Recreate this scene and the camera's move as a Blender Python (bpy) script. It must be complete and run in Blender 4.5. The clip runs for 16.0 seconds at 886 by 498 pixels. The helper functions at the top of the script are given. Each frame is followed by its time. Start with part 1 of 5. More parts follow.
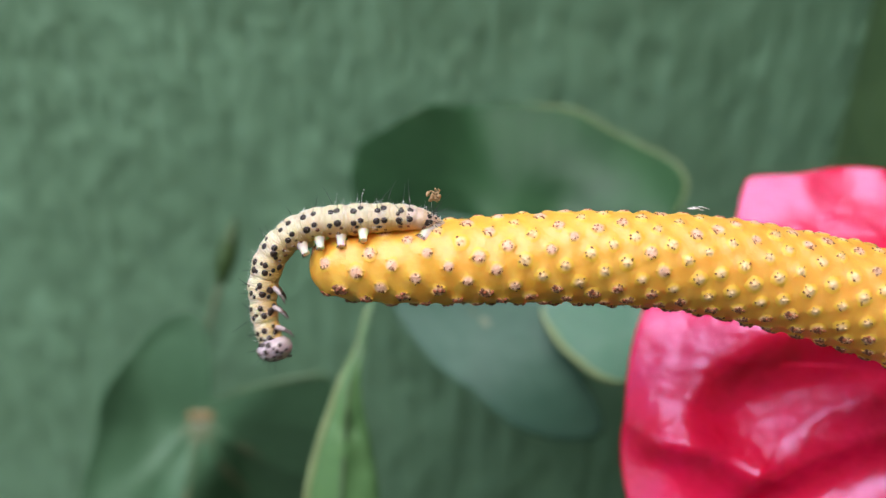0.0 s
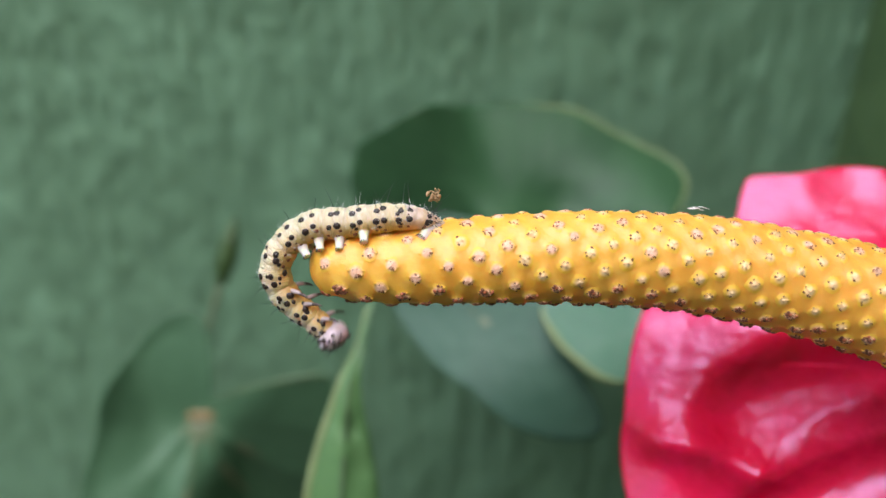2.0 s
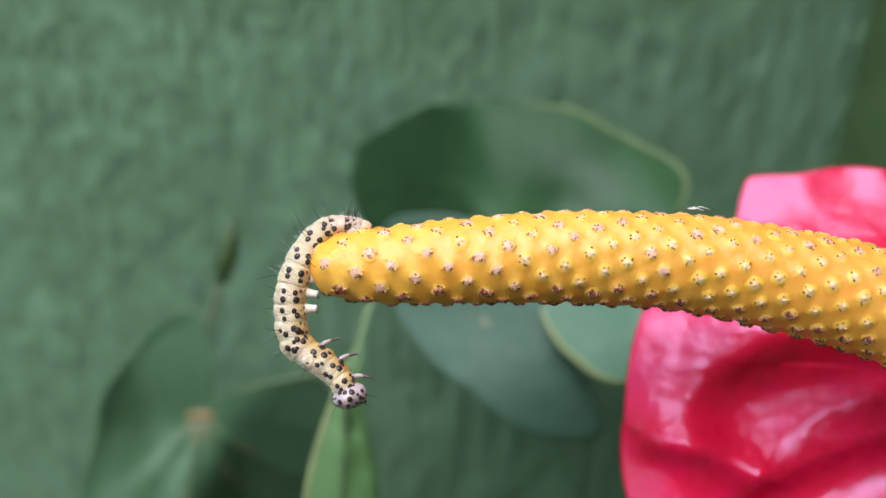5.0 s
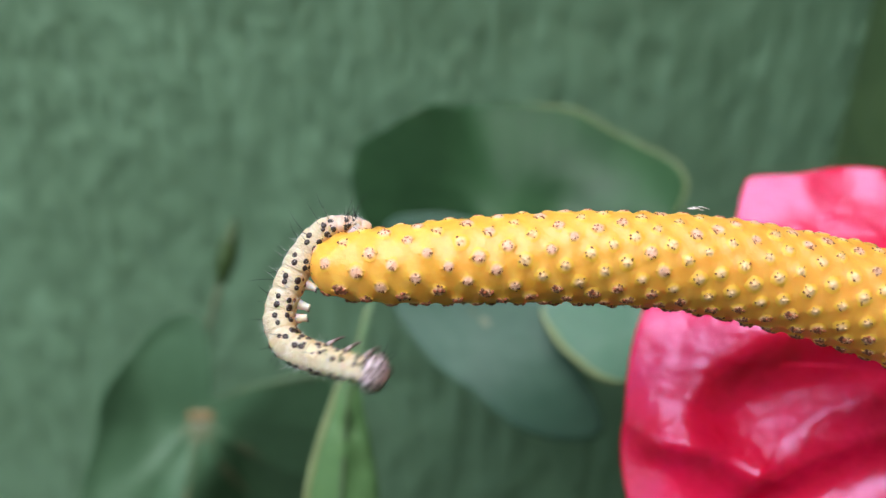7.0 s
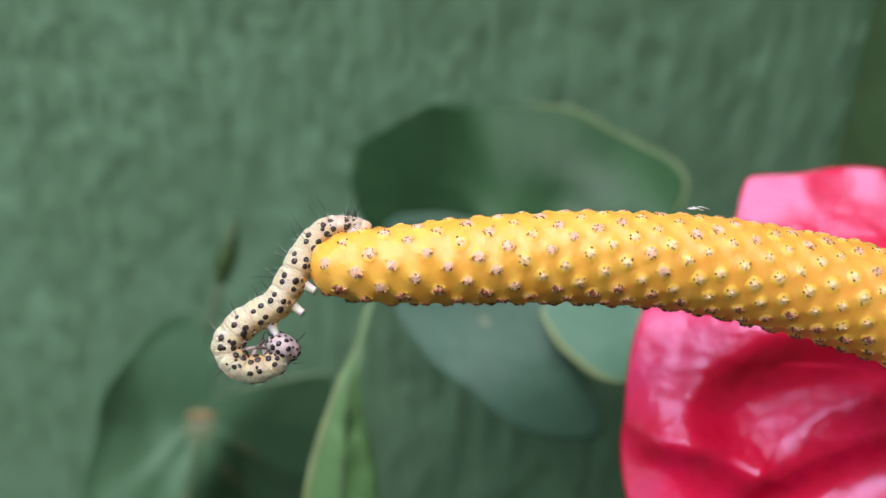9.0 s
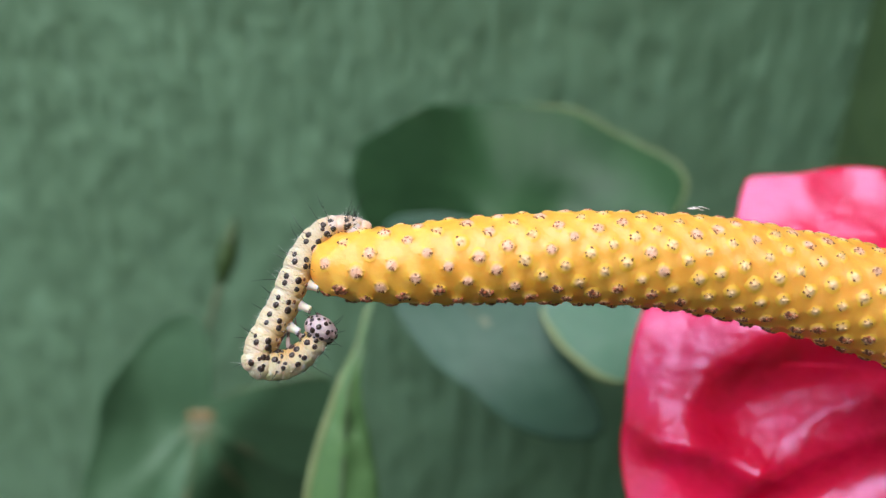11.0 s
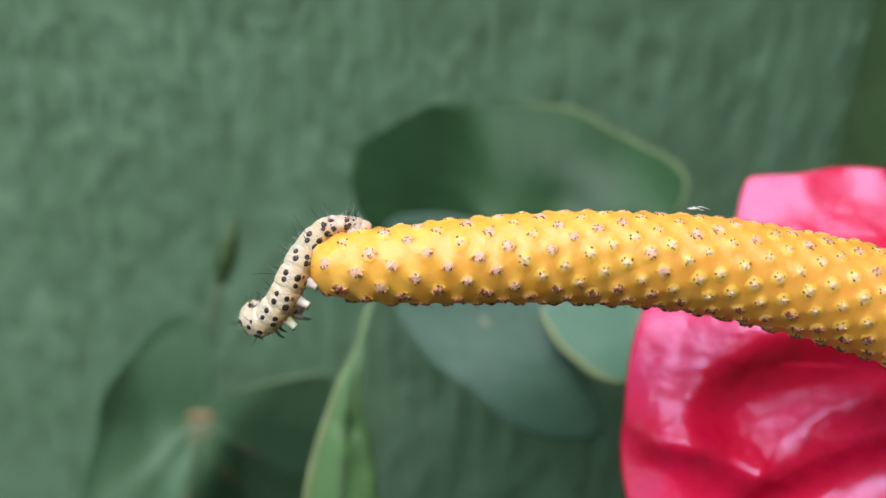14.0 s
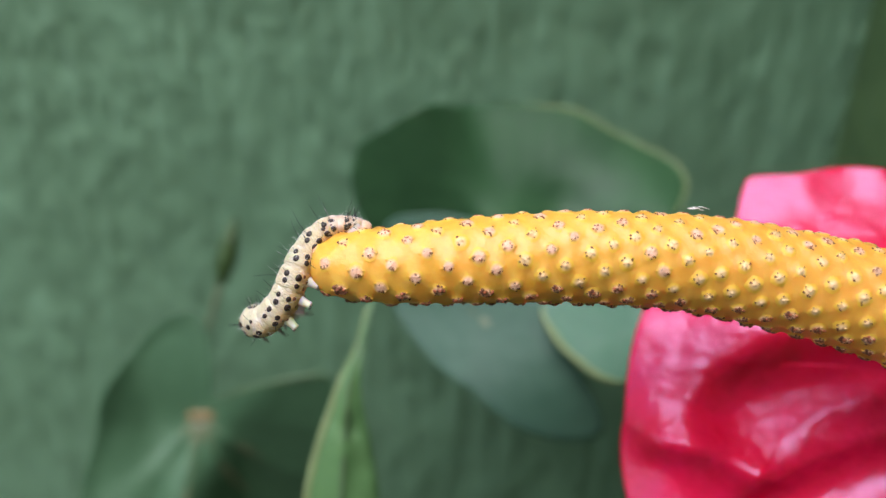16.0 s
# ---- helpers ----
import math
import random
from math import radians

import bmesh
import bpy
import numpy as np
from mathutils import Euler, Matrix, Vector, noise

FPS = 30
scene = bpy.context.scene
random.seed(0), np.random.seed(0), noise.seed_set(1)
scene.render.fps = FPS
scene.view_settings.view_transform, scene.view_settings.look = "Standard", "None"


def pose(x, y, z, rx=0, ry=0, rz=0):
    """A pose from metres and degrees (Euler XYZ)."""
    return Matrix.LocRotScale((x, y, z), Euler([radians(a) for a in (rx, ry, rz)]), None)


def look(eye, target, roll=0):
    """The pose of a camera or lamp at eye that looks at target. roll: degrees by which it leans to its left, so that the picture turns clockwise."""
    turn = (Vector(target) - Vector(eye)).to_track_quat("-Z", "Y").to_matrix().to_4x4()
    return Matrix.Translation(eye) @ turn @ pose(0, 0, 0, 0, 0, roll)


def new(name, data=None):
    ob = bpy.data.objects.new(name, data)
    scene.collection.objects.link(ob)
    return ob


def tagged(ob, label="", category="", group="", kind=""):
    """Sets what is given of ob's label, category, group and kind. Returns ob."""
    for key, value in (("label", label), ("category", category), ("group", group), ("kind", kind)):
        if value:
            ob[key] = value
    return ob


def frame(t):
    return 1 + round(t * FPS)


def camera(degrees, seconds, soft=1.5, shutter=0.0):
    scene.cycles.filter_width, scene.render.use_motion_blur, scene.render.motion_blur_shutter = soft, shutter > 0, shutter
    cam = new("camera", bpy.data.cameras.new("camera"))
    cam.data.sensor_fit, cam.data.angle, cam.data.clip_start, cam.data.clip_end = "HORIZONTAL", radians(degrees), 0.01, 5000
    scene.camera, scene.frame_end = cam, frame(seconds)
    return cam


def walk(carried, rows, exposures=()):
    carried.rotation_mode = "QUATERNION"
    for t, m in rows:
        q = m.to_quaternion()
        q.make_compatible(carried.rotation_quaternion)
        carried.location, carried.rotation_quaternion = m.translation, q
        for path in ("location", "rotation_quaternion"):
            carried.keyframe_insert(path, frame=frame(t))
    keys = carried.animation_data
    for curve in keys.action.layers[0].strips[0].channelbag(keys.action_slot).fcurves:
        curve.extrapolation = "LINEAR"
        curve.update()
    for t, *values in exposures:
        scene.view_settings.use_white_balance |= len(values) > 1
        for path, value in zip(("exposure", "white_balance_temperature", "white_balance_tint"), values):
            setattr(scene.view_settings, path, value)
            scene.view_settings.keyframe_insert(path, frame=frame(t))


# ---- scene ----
# a caterpillar feeling its way round the tip of an anthurium spadix, close up, before a green painted wall
MM = 0.001
PITCH = radians(28)
VIEW = Matrix.Rotation(-PITCH, 3, "X")  # the plant's flower and leaves face up towards the lens
EYE = Vector((0, 0, 0.6)) + VIEW @ Vector((0, -0.08148, 0))

# ---- camera ----
cam = camera(60, 16.0, soft=1.4, shutter=0.5)
cam.data.dof.use_dof = True
cam.data.dof.focus_distance = 0.0800
cam.data.dof.aperture_fstop = 9.5
walk(cam, [(0.0, look(EYE, (0, 0, 0.6))), (16.0, look(EYE, (0, 0, 0.6)))], exposures=[(0.0, 1.17, 6500, 19), (7.0, 1.15, 6500, 19), (9.0, 1.11, 6500, 19), (16.0, 1.11, 6500, 19)])

# ---- light: a bright hazy day, the sky open above and to the left ----
world = bpy.data.worlds.new("sky")
scene.world = world
world.use_nodes = True
sky = world.node_tree.nodes.new("ShaderNodeTexSky")
sky.sky_type, sky.sun_disc = "NISHITA", False
sky.sun_elevation, sky.sun_rotation = radians(62), radians(175)
sky.air_density, sky.dust_density = 1.6, 0.6
back = world.node_tree.nodes["Background"]
world.node_tree.links.new(sky.outputs[0], back.inputs[0])
back.inputs[1].default_value = 0.15
sun = new("sun", bpy.data.lights.new("sun", "SUN"))
sun.data.energy, sun.data.angle, sun.data.color = 3.5, radians(70), (0.99, 0.98, 1.0)
sun.matrix_world = look((0.0, -0.62, 2.0), (0, 0, 0.6))


# ---- materials ----
def material(name, low, high, scale, rough=0.5, bump=0.0, bump_scale=None, detail=4.0, sss=0.0, coat=0.0, fine=None, stretch=(1, 1, 1), metal=0.0, spec=0.5, per_piece=0.0, belly=None, radial=None, blotch=None, streak=0.0, along_x=None):
    """Two colours mixed by noise of that scale (1/m), a finer second noise over it, relief, gloss."""
    m = bpy.data.materials.new(name)
    m.use_nodes = True
    n, l = m.node_tree.nodes, m.node_tree.links
    b = n["Principled BSDF"]
    co = n.new("ShaderNodeTexCoord")
    mp = n.new("ShaderNodeMapping")
    mp.inputs["Scale"].default_value = stretch
    l.new(co.outputs["Object"], mp.inputs[0])
    t = n.new("ShaderNodeTexNoise")
    t.inputs["Scale"].default_value, t.inputs["Detail"].default_value = scale, detail
    l.new(mp.outputs[0], t.inputs["Vector"])
    f = n.new("ShaderNodeTexNoise")
    f.inputs["Scale"].default_value, f.inputs["Detail"].default_value = fine or scale * 9, 3.0
    l.new(mp.outputs[0], f.inputs["Vector"])
    a = n.new("ShaderNodeMath")
    a.operation = "MULTIPLY_ADD"
    l.new(f.outputs[0], a.inputs[0])
    a.inputs[1].default_value = 0.45
    l.new(t.outputs[0], a.inputs[2])
    r = n.new("ShaderNodeValToRGB")
    r.color_ramp.elements[0].position, r.color_ramp.elements[1].position = 0.48, 0.98
    r.color_ramp.elements[0].color, r.color_ramp.elements[1].color = (*low, 1), (*high, 1)
    l.new(a.outputs[0], r.inputs[0])
    colour = r.outputs[0]
    if per_piece:
        info, hsv = n.new("ShaderNodeObjectInfo"), n.new("ShaderNodeHueSaturation")
        v = n.new("ShaderNodeMapRange")
        l.new(info.outputs["Random"], v.inputs[0])
        v.inputs[3].default_value, v.inputs[4].default_value = 1 - per_piece, 1 + per_piece
        l.new(v.outputs[0], hsv.inputs["Value"])
        l.new(colour, hsv.inputs["Color"])
        colour = hsv.outputs[0]
    if along_x:
        # another tint towards one end
        tint, x0, x1 = along_x
        sep, ramp, mix = n.new("ShaderNodeSeparateXYZ"), n.new("ShaderNodeMapRange"), n.new("ShaderNodeMix")
        l.new(co.outputs["Object"], sep.inputs[0])
        l.new(sep.outputs[0], ramp.inputs[0])
        ramp.inputs[1].default_value, ramp.inputs[2].default_value, ramp.inputs[4].default_value = x0, x1, 0.85
        mix.data_type = "RGBA"
        l.new(ramp.outputs[0], mix.inputs[0])
        l.new(colour, mix.inputs[6])
        mix.inputs[7].default_value = (*tint, 1)
        colour = mix.outputs[2]
    if radial:
        # the crown of a floret pales into the flesh round it
        outer, r0, r1 = radial
        flat, far, ramp, mix = n.new("ShaderNodeVectorMath"), n.new("ShaderNodeVectorMath"), n.new("ShaderNodeMapRange"), n.new("ShaderNodeMix")
        flat.operation, far.operation = "MULTIPLY", "LENGTH"
        flat.inputs[1].default_value = (1, 1, 0)
        l.new(co.outputs["Object"], flat.inputs[0])
        l.new(flat.outputs[0], far.inputs[0])
        ramp.interpolation_type = "SMOOTHSTEP"
        ramp.inputs[1].default_value, ramp.inputs[2].default_value = r0, r1
        l.new(far.outputs["Value"], ramp.inputs[0])
        mix.data_type = "RGBA"
        l.new(ramp.outputs[0], mix.inputs[0])
        l.new(colour, mix.inputs[6])
        mix.inputs[7].default_value = (*outer, 1)
        colour = mix.outputs[2]
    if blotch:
        # broad noise patches of another tint, standing in for the wall's uneven light
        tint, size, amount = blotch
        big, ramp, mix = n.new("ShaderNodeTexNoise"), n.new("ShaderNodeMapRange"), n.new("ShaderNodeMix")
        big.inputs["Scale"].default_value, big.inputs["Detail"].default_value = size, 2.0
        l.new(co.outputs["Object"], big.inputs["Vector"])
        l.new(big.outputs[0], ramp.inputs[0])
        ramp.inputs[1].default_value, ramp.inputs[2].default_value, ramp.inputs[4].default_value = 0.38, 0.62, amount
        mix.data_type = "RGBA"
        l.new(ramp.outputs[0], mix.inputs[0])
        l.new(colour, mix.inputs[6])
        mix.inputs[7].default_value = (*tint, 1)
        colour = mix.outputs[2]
    if belly:
        sep, ramp, mix = n.new("ShaderNodeSeparateXYZ"), n.new("ShaderNodeMapRange"), n.new("ShaderNodeMix")
        l.new(co.outputs["Object"], sep.inputs[0])
        l.new(sep.outputs[2], ramp.inputs[0])
        ramp.inputs[1].default_value, ramp.inputs[2].default_value = -0.001, 0.0014
        mix.data_type = "RGBA"
        mix.inputs[6].default_value = (*belly, 1)
        l.new(ramp.outputs[0], mix.inputs[0])
        l.new(colour, mix.inputs[7])
        colour = mix.outputs[2]
    l.new(colour, b.inputs["Base Color"])
    b.inputs["Roughness"].default_value, b.inputs["Metallic"].default_value = rough, metal
    b.inputs["Specular IOR Level"].default_value = spec
    if sss:
        b.inputs["Subsurface Weight"].default_value = sss
        b.inputs["Subsurface Radius"].default_value = (0.0034, 0.0013, 0.0003)
        b.inputs["Subsurface Scale"].default_value = 1.0
    if coat:
        b.inputs["Coat Weight"].default_value, b.inputs["Coat Roughness"].default_value = coat, 0.2
    if bump:
        bm_node = n.new("ShaderNodeBump")
        bm_node.inputs["Strength"].default_value = 1.0
        bm_node.inputs["Distance"].default_value = bump
        h = n.new("ShaderNodeTexNoise")
        h.inputs["Scale"].default_value, h.inputs["Detail"].default_value = bump_scale or scale * 4, 4.0
        l.new(mp.outputs[0], h.inputs["Vector"])
        height = h.outputs[0]
        if streak:
            # runs of paint down the wall
            wide, drip, both = n.new("ShaderNodeMapping"), n.new("ShaderNodeTexNoise"), n.new("ShaderNodeMath")
            wide.inputs["Scale"].default_value = (1, 1, 0.14)
            l.new(co.outputs["Object"], wide.inputs[0])
            l.new(wide.outputs[0], drip.inputs["Vector"])
            drip.inputs["Scale"].default_value, drip.inputs["Detail"].default_value = 200, 2.0
            both.operation = "MULTIPLY_ADD"
            both.inputs[1].default_value = streak
            l.new(drip.outputs[0], both.inputs[0])
            l.new(h.outputs[0], both.inputs[2])
            height = both.outputs[0]
        l.new(height, bm_node.inputs["Height"])
        l.new(bm_node.outputs[0], b.inputs["Normal"])
    return m


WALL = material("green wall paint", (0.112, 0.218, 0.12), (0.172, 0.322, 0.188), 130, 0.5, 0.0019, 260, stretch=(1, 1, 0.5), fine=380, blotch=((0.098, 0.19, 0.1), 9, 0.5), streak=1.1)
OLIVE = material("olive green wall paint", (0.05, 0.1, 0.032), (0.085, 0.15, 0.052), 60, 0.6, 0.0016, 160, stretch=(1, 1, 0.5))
GROUND = material("dark damp soil", (0.03, 0.024, 0.018), (0.07, 0.055, 0.04), 6, 0.9, 0.003, 40)
SPADIX = material("ripe yellow spadix flesh", (0.9, 0.4, 0.035), (0.95, 0.515, 0.08), 160, 0.45, 0.00006, 2500, sss=0.5, spec=0.65, along_x=((0.92, 0.39, 0.055), -0.05, 0.0))
STIGMA_DRY = material("tan pink withered stigma", (0.78, 0.38, 0.22), (0.92, 0.6, 0.41), 2600, 0.5, 0.0001, 6000, per_piece=0.12, radial=((0.9, 0.5, 0.05), 0.00035, 0.0009))
RUST = material("rusty withered tepal", (0.3, 0.07, 0.025), (0.5, 0.14, 0.05), 2500, 0.7)
STIGMA = material("pale pinkish stigma", (0.88, 0.52, 0.22), (0.94, 0.68, 0.38), 2200, 0.35, 0.00008, 6000, per_piece=0.1, radial=((0.9, 0.5, 0.05), 0.0002, 0.0008))
ANTHER = material("dry brown anther", (0.12, 0.035, 0.015), (0.26, 0.085, 0.04), 2500, 0.8)
RED = material("glossy red spathe", (0.62, 0.004, 0.03), (0.84, 0.01, 0.075), 70, 0.25, 0.0003, 450, sss=0.25, spec=0.85)
RED.node_tree.nodes["Principled BSDF"].inputs["Specular Tint"].default_value = (0.6, 0.62, 1.0, 1)  # the blue sky's lilac glints put into the gloss colour
LEAF = material("dark green leaf", (0.02, 0.062, 0.024), (0.04, 0.108, 0.042), 40, 0.45, 0.0003, 300, spec=0.22)
LEAF_BLUE = material("bluish green leaf", (0.032, 0.082, 0.05), (0.051, 0.115, 0.07), 40, 0.5, 0.0003, 300, spec=0.3)
LEAF_SOFT = material("mid green leaf", (0.038, 0.094, 0.044), (0.064, 0.142, 0.07), 40, 0.5, 0.0003, 300, spec=0.3)
LEAF_PALE = material("pale green leaf", (0.05, 0.15, 0.085), (0.08, 0.2, 0.115), 40, 0.4, 0.0003, 300)
LEAF_YOUNG = material("light green leaf", (0.065, 0.155, 0.05), (0.11, 0.225, 0.08), 60, 0.4, 0.0003, 300)
RIB = material("soft leaf rib", (0.09, 0.115, 0.055), (0.135, 0.16, 0.08), 200, 0.45)
VEIN = material("olive leaf vein", (0.05, 0.1, 0.04), (0.09, 0.15, 0.06), 200, 0.5)
MARGIN = material("yellowish leaf margin", (0.15, 0.21, 0.08), (0.24, 0.3, 0.13), 150, 0.5)
JUNCTION = material("tan petiole junction", (0.15, 0.11, 0.04), (0.22, 0.155, 0.06), 300, 0.6)
SPIKE = material("olive brown shoot", (0.018, 0.045, 0.006), (0.038, 0.08, 0.014), 200, 0.6)
SKIN = material("cream caterpillar skin", (0.68, 0.51, 0.29), (0.88, 0.77, 0.58), 900, 0.35, 0.0003, 2200, sss=0.3, belly=(0.74, 0.42, 0.12), stretch=(3.2, 1, 1))
TAIL = material("pinkish tail skin", (0.56, 0.37, 0.27), (0.9, 0.76, 0.62), 1300, 0.4, 0.00016, 1900, sss=0.3, belly=(0.7, 0.38, 0.16))
THORAX = material("yellowish translucent caterpillar skin", (0.73, 0.55, 0.31), (0.9, 0.78, 0.58), 900, 0.35, 0.0003, 2200, sss=0.35, belly=(0.7, 0.38, 0.1), stretch=(3.2, 1, 1))
HEAD = material("pinkish white head", (0.4, 0.3, 0.3), (0.66, 0.54, 0.54), 1100, 0.4, 0.00004, 5000, sss=0.15)
FOOT = material("translucent pinkish proleg", (0.82, 0.56, 0.42), (0.92, 0.74, 0.62), 900, 0.45, sss=0.6)
SHANK = material("greyish brown leg joint", (0.26, 0.19, 0.17), (0.48, 0.38, 0.35), 2000, 0.4)
BLACK = material("black wart", (0.012, 0.007, 0.005), (0.05, 0.024, 0.014), 2000, 0.35)
MARK = material("reddish brown skin mark", (0.12, 0.035, 0.015), (0.3, 0.1, 0.04), 2500, 0.5)
CLAW = material("dark brown leg", (0.03, 0.02, 0.015), (0.12, 0.08, 0.06), 2000, 0.4)
HAIR = material("black bristle", (0.006, 0.006, 0.006), (0.02, 0.02, 0.018), 2000, 0.5)
SILK = material("white silk", (0.75, 0.75, 0.72), (0.9, 0.9, 0.88), 2000, 0.4)
FRASS = material("tan crumb", (0.28, 0.16, 0.07), (0.5, 0.32, 0.16), 2500, 0.85, 0.00008, 6000)


# ---- building helpers ----
def part(name, bm, mats, parent=None, label=""):
    """One mesh object of a bmesh, under a thing or a part."""
    me = bpy.data.meshes.new(name)
    bm.to_mesh(me)
    bm.free()
    for m in (mats if isinstance(mats, (list, tuple)) else [mats]):
        me.materials.append(m)
    me.polygons.foreach_set("use_smooth", [True] * len(me.polygons))
    ob = new(name, me)
    ob.parent = parent
    return tagged(ob, label)


def piece(name, me, parent, m):
    """An object of its own on a shared mesh."""
    ob = new(name, me)
    ob.parent, ob.matrix_basis = parent, m
    return ob


def mesh_of(name, bm, mats):
    me = bpy.data.meshes.new(name)
    bm.to_mesh(me)
    bm.free()
    for m in (mats if isinstance(mats, (list, tuple)) else [mats]):
        me.materials.append(m)
    me.polygons.foreach_set("use_smooth", [True] * len(me.polygons))
    return me


def lathe(bm, stations, around=16, slot=0, m=Matrix()):
    """A closed body round x: stations of (x, radius)."""
    rings = []
    for x, r in stations:
        rings.append([bm.verts.new(m @ Vector((x, r * math.cos(a), r * math.sin(a)))) for a in (2 * math.pi * k / around for k in range(around))])
    for p, q in zip(rings, rings[1:]):
        for k in range(around):
            bm.faces.new((p[k], p[(k + 1) % around], q[(k + 1) % around], q[k])).material_index = slot
    bm.faces.new(rings[0][::-1]).material_index = slot
    bm.faces.new(rings[-1]).material_index = slot


def spline(points, n):
    """n + 1 points at even steps along a smooth line through the points, and its length."""
    p = [Vector(q) for q in points]
    p = [p[0] * 2 - p[1]] + p + [p[-1] * 2 - p[-2]]
    dense = []
    for i in range(1, len(p) - 2):
        a, b, c, d = p[i - 1], p[i], p[i + 1], p[i + 2]
        t0, t1 = 0, max((b - a).length, 1e-6) ** 0.5
        t2 = t1 + max((c - b).length, 1e-6) ** 0.5
        t3 = t2 + max((d - c).length, 1e-6) ** 0.5
        for k in range(24):
            t = t1 + (t2 - t1) * k / 24
            a1, a2, a3 = a.lerp(b, (t - t0) / (t1 - t0)), b.lerp(c, (t - t1) / (t2 - t1)), c.lerp(d, (t - t2) / (t3 - t2))
            b1, b2 = a1.lerp(a2, (t - t0) / (t2 - t0)), a2.lerp(a3, (t - t1) / (t3 - t1))
            dense.append(b1.lerp(b2, (t - t1) / (t2 - t1)))
    dense.append(p[-2])
    acc = [0.0]
    for a, b in zip(dense, dense[1:]):
        acc.append(acc[-1] + (b - a).length)
    return dense, acc, n


def along(line, s):
    """The point s along a spline."""
    dense, acc, _ = line
    k = int(np.searchsorted(acc, s))
    if k <= 0:
        return dense[0] + (dense[0] - dense[1]).normalized() * -s
    if k >= len(acc):
        return dense[-1] + (dense[-1] - dense[-2]).normalized() * (s - acc[-1])
    return dense[k - 1].lerp(dense[k], (s - acc[k - 1]) / max(acc[k] - acc[k - 1], 1e-9))


def frames_along(line, steps, up):
    """Place, direction and an untwisted up vector at each distance."""
    out = []
    for s in steps:
        o = along(line, s)
        d = (along(line, s + 2e-4 * line[2]) - along(line, s - 2e-4 * line[2])).normalized()
        up = (up - d * up.dot(d)).normalized()
        out.append((o, d, up))
    return out


def tube(bm, points, radii, around=8, slot=0, n=24):
    """A tapered stem through the points, round ended."""
    line = spline(points, 1)
    total = line[1][-1]
    rings = []
    for i, (o, d, up) in enumerate(frames_along(line, [total * k / n for k in range(n + 1)], Vector((0.31, 0.2, 0.93)))):
        f = i / n * (len(radii) - 1)
        j = min(int(f), len(radii) - 2)
        r = radii[j] + (radii[j + 1] - radii[j]) * (f - j)
        side = d.cross(up)
        rings.append([bm.verts.new(o + (up * math.cos(a) + side * math.sin(a)) * r) for a in (2 * math.pi * k / around for k in range(around))])
    for p, q in zip(rings, rings[1:]):
        for k in range(around):
            bm.faces.new((p[k], p[(k + 1) % around], q[(k + 1) % around], q[k])).material_index = slot
    bm.faces.new(rings[0][::-1]).material_index = slot
    bm.faces.new(rings[-1]).material_index = slot


def smooth_radius(pairs, angle):
    """Radius at an angle, from (degrees, radius) pairs, eased and periodic."""
    p = sorted(pairs)
    p = [(p[-1][0] - 360, p[-1][1])] + p + [(p[0][0] + 360, p[0][1]), (p[1][0] + 360, p[1][1])]
    a = angle % 360
    if a < p[1][0]:
        a += 360 if a + 360 < p[-1][0] and a < p[0][0] else 0
    for i in range(len(p) - 1):
        if p[i][0] <= a <= p[i + 1][0]:
            f = (a - p[i][0]) / (p[i + 1][0] - p[i][0])
            before, after = p[i - 1] if i else p[i], p[i + 2] if i + 2 < len(p) else p[i + 1]
            m0 = (p[i + 1][1] - before[1]) / max(p[i + 1][0] - before[0], 1) * (p[i + 1][0] - p[i][0])
            m1 = (after[1] - p[i][1]) / max(after[0] - p[i][0], 1) * (p[i + 1][0] - p[i][0])
            return (2 * f**3 - 3 * f**2 + 1) * p[i][1] + (f**3 - 2 * f**2 + f) * m0 + (-2 * f**3 + 3 * f**2) * p[i + 1][1] + (f**3 - f**2) * m1
    return p[1][1]


# ---- setting ----
def slab(name, x0, x1, y0, y1, z0, z1, mat, label, category):
    bm = bmesh.new()
    bmesh.ops.create_cube(bm, size=1)
    bmesh.ops.scale(bm, vec=(x1 - x0, y1 - y0, z1 - z0), verts=bm.verts)
    bmesh.ops.translate(bm, vec=((x0 + x1) / 2, (y0 + y1) / 2, (z0 + z1) / 2), verts=bm.verts)
    ob = part(name, bm, mat)
    ob.data.polygons.foreach_set("use_smooth", [False] * len(ob.data.polygons))
    return tagged(ob, label, category, kind="structure")


WALL_Y = 0.09
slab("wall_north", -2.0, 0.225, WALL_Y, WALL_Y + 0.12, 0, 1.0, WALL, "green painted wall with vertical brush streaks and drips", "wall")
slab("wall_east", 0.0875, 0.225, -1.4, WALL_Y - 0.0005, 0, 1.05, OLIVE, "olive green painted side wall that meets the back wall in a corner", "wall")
# unseen wall behind the lens, added to block low skylight from the front
slab("unseen_wall_south", -2.0, 0.225, -1.5, -1.38, 0, 2.2, OLIVE, "unseen olive green wall added behind the lens to cut front skylight", "wall")
slab("ground", -60, 60, -60, 60, -0.2, 0.0, GROUND, "dark damp soil under the plant", "ground")

# ---- anthurium plant ----
plant = tagged(new("anthurium_plant"), "anthurium plant with a red spathe, yellow spadix and dark leaves", "plant")
plant.location = (0.04, 0.05, 0.0)


def own(m_world):
    """A place in the world as a place in the plant's space."""
    return Vector(m_world) - plant.location


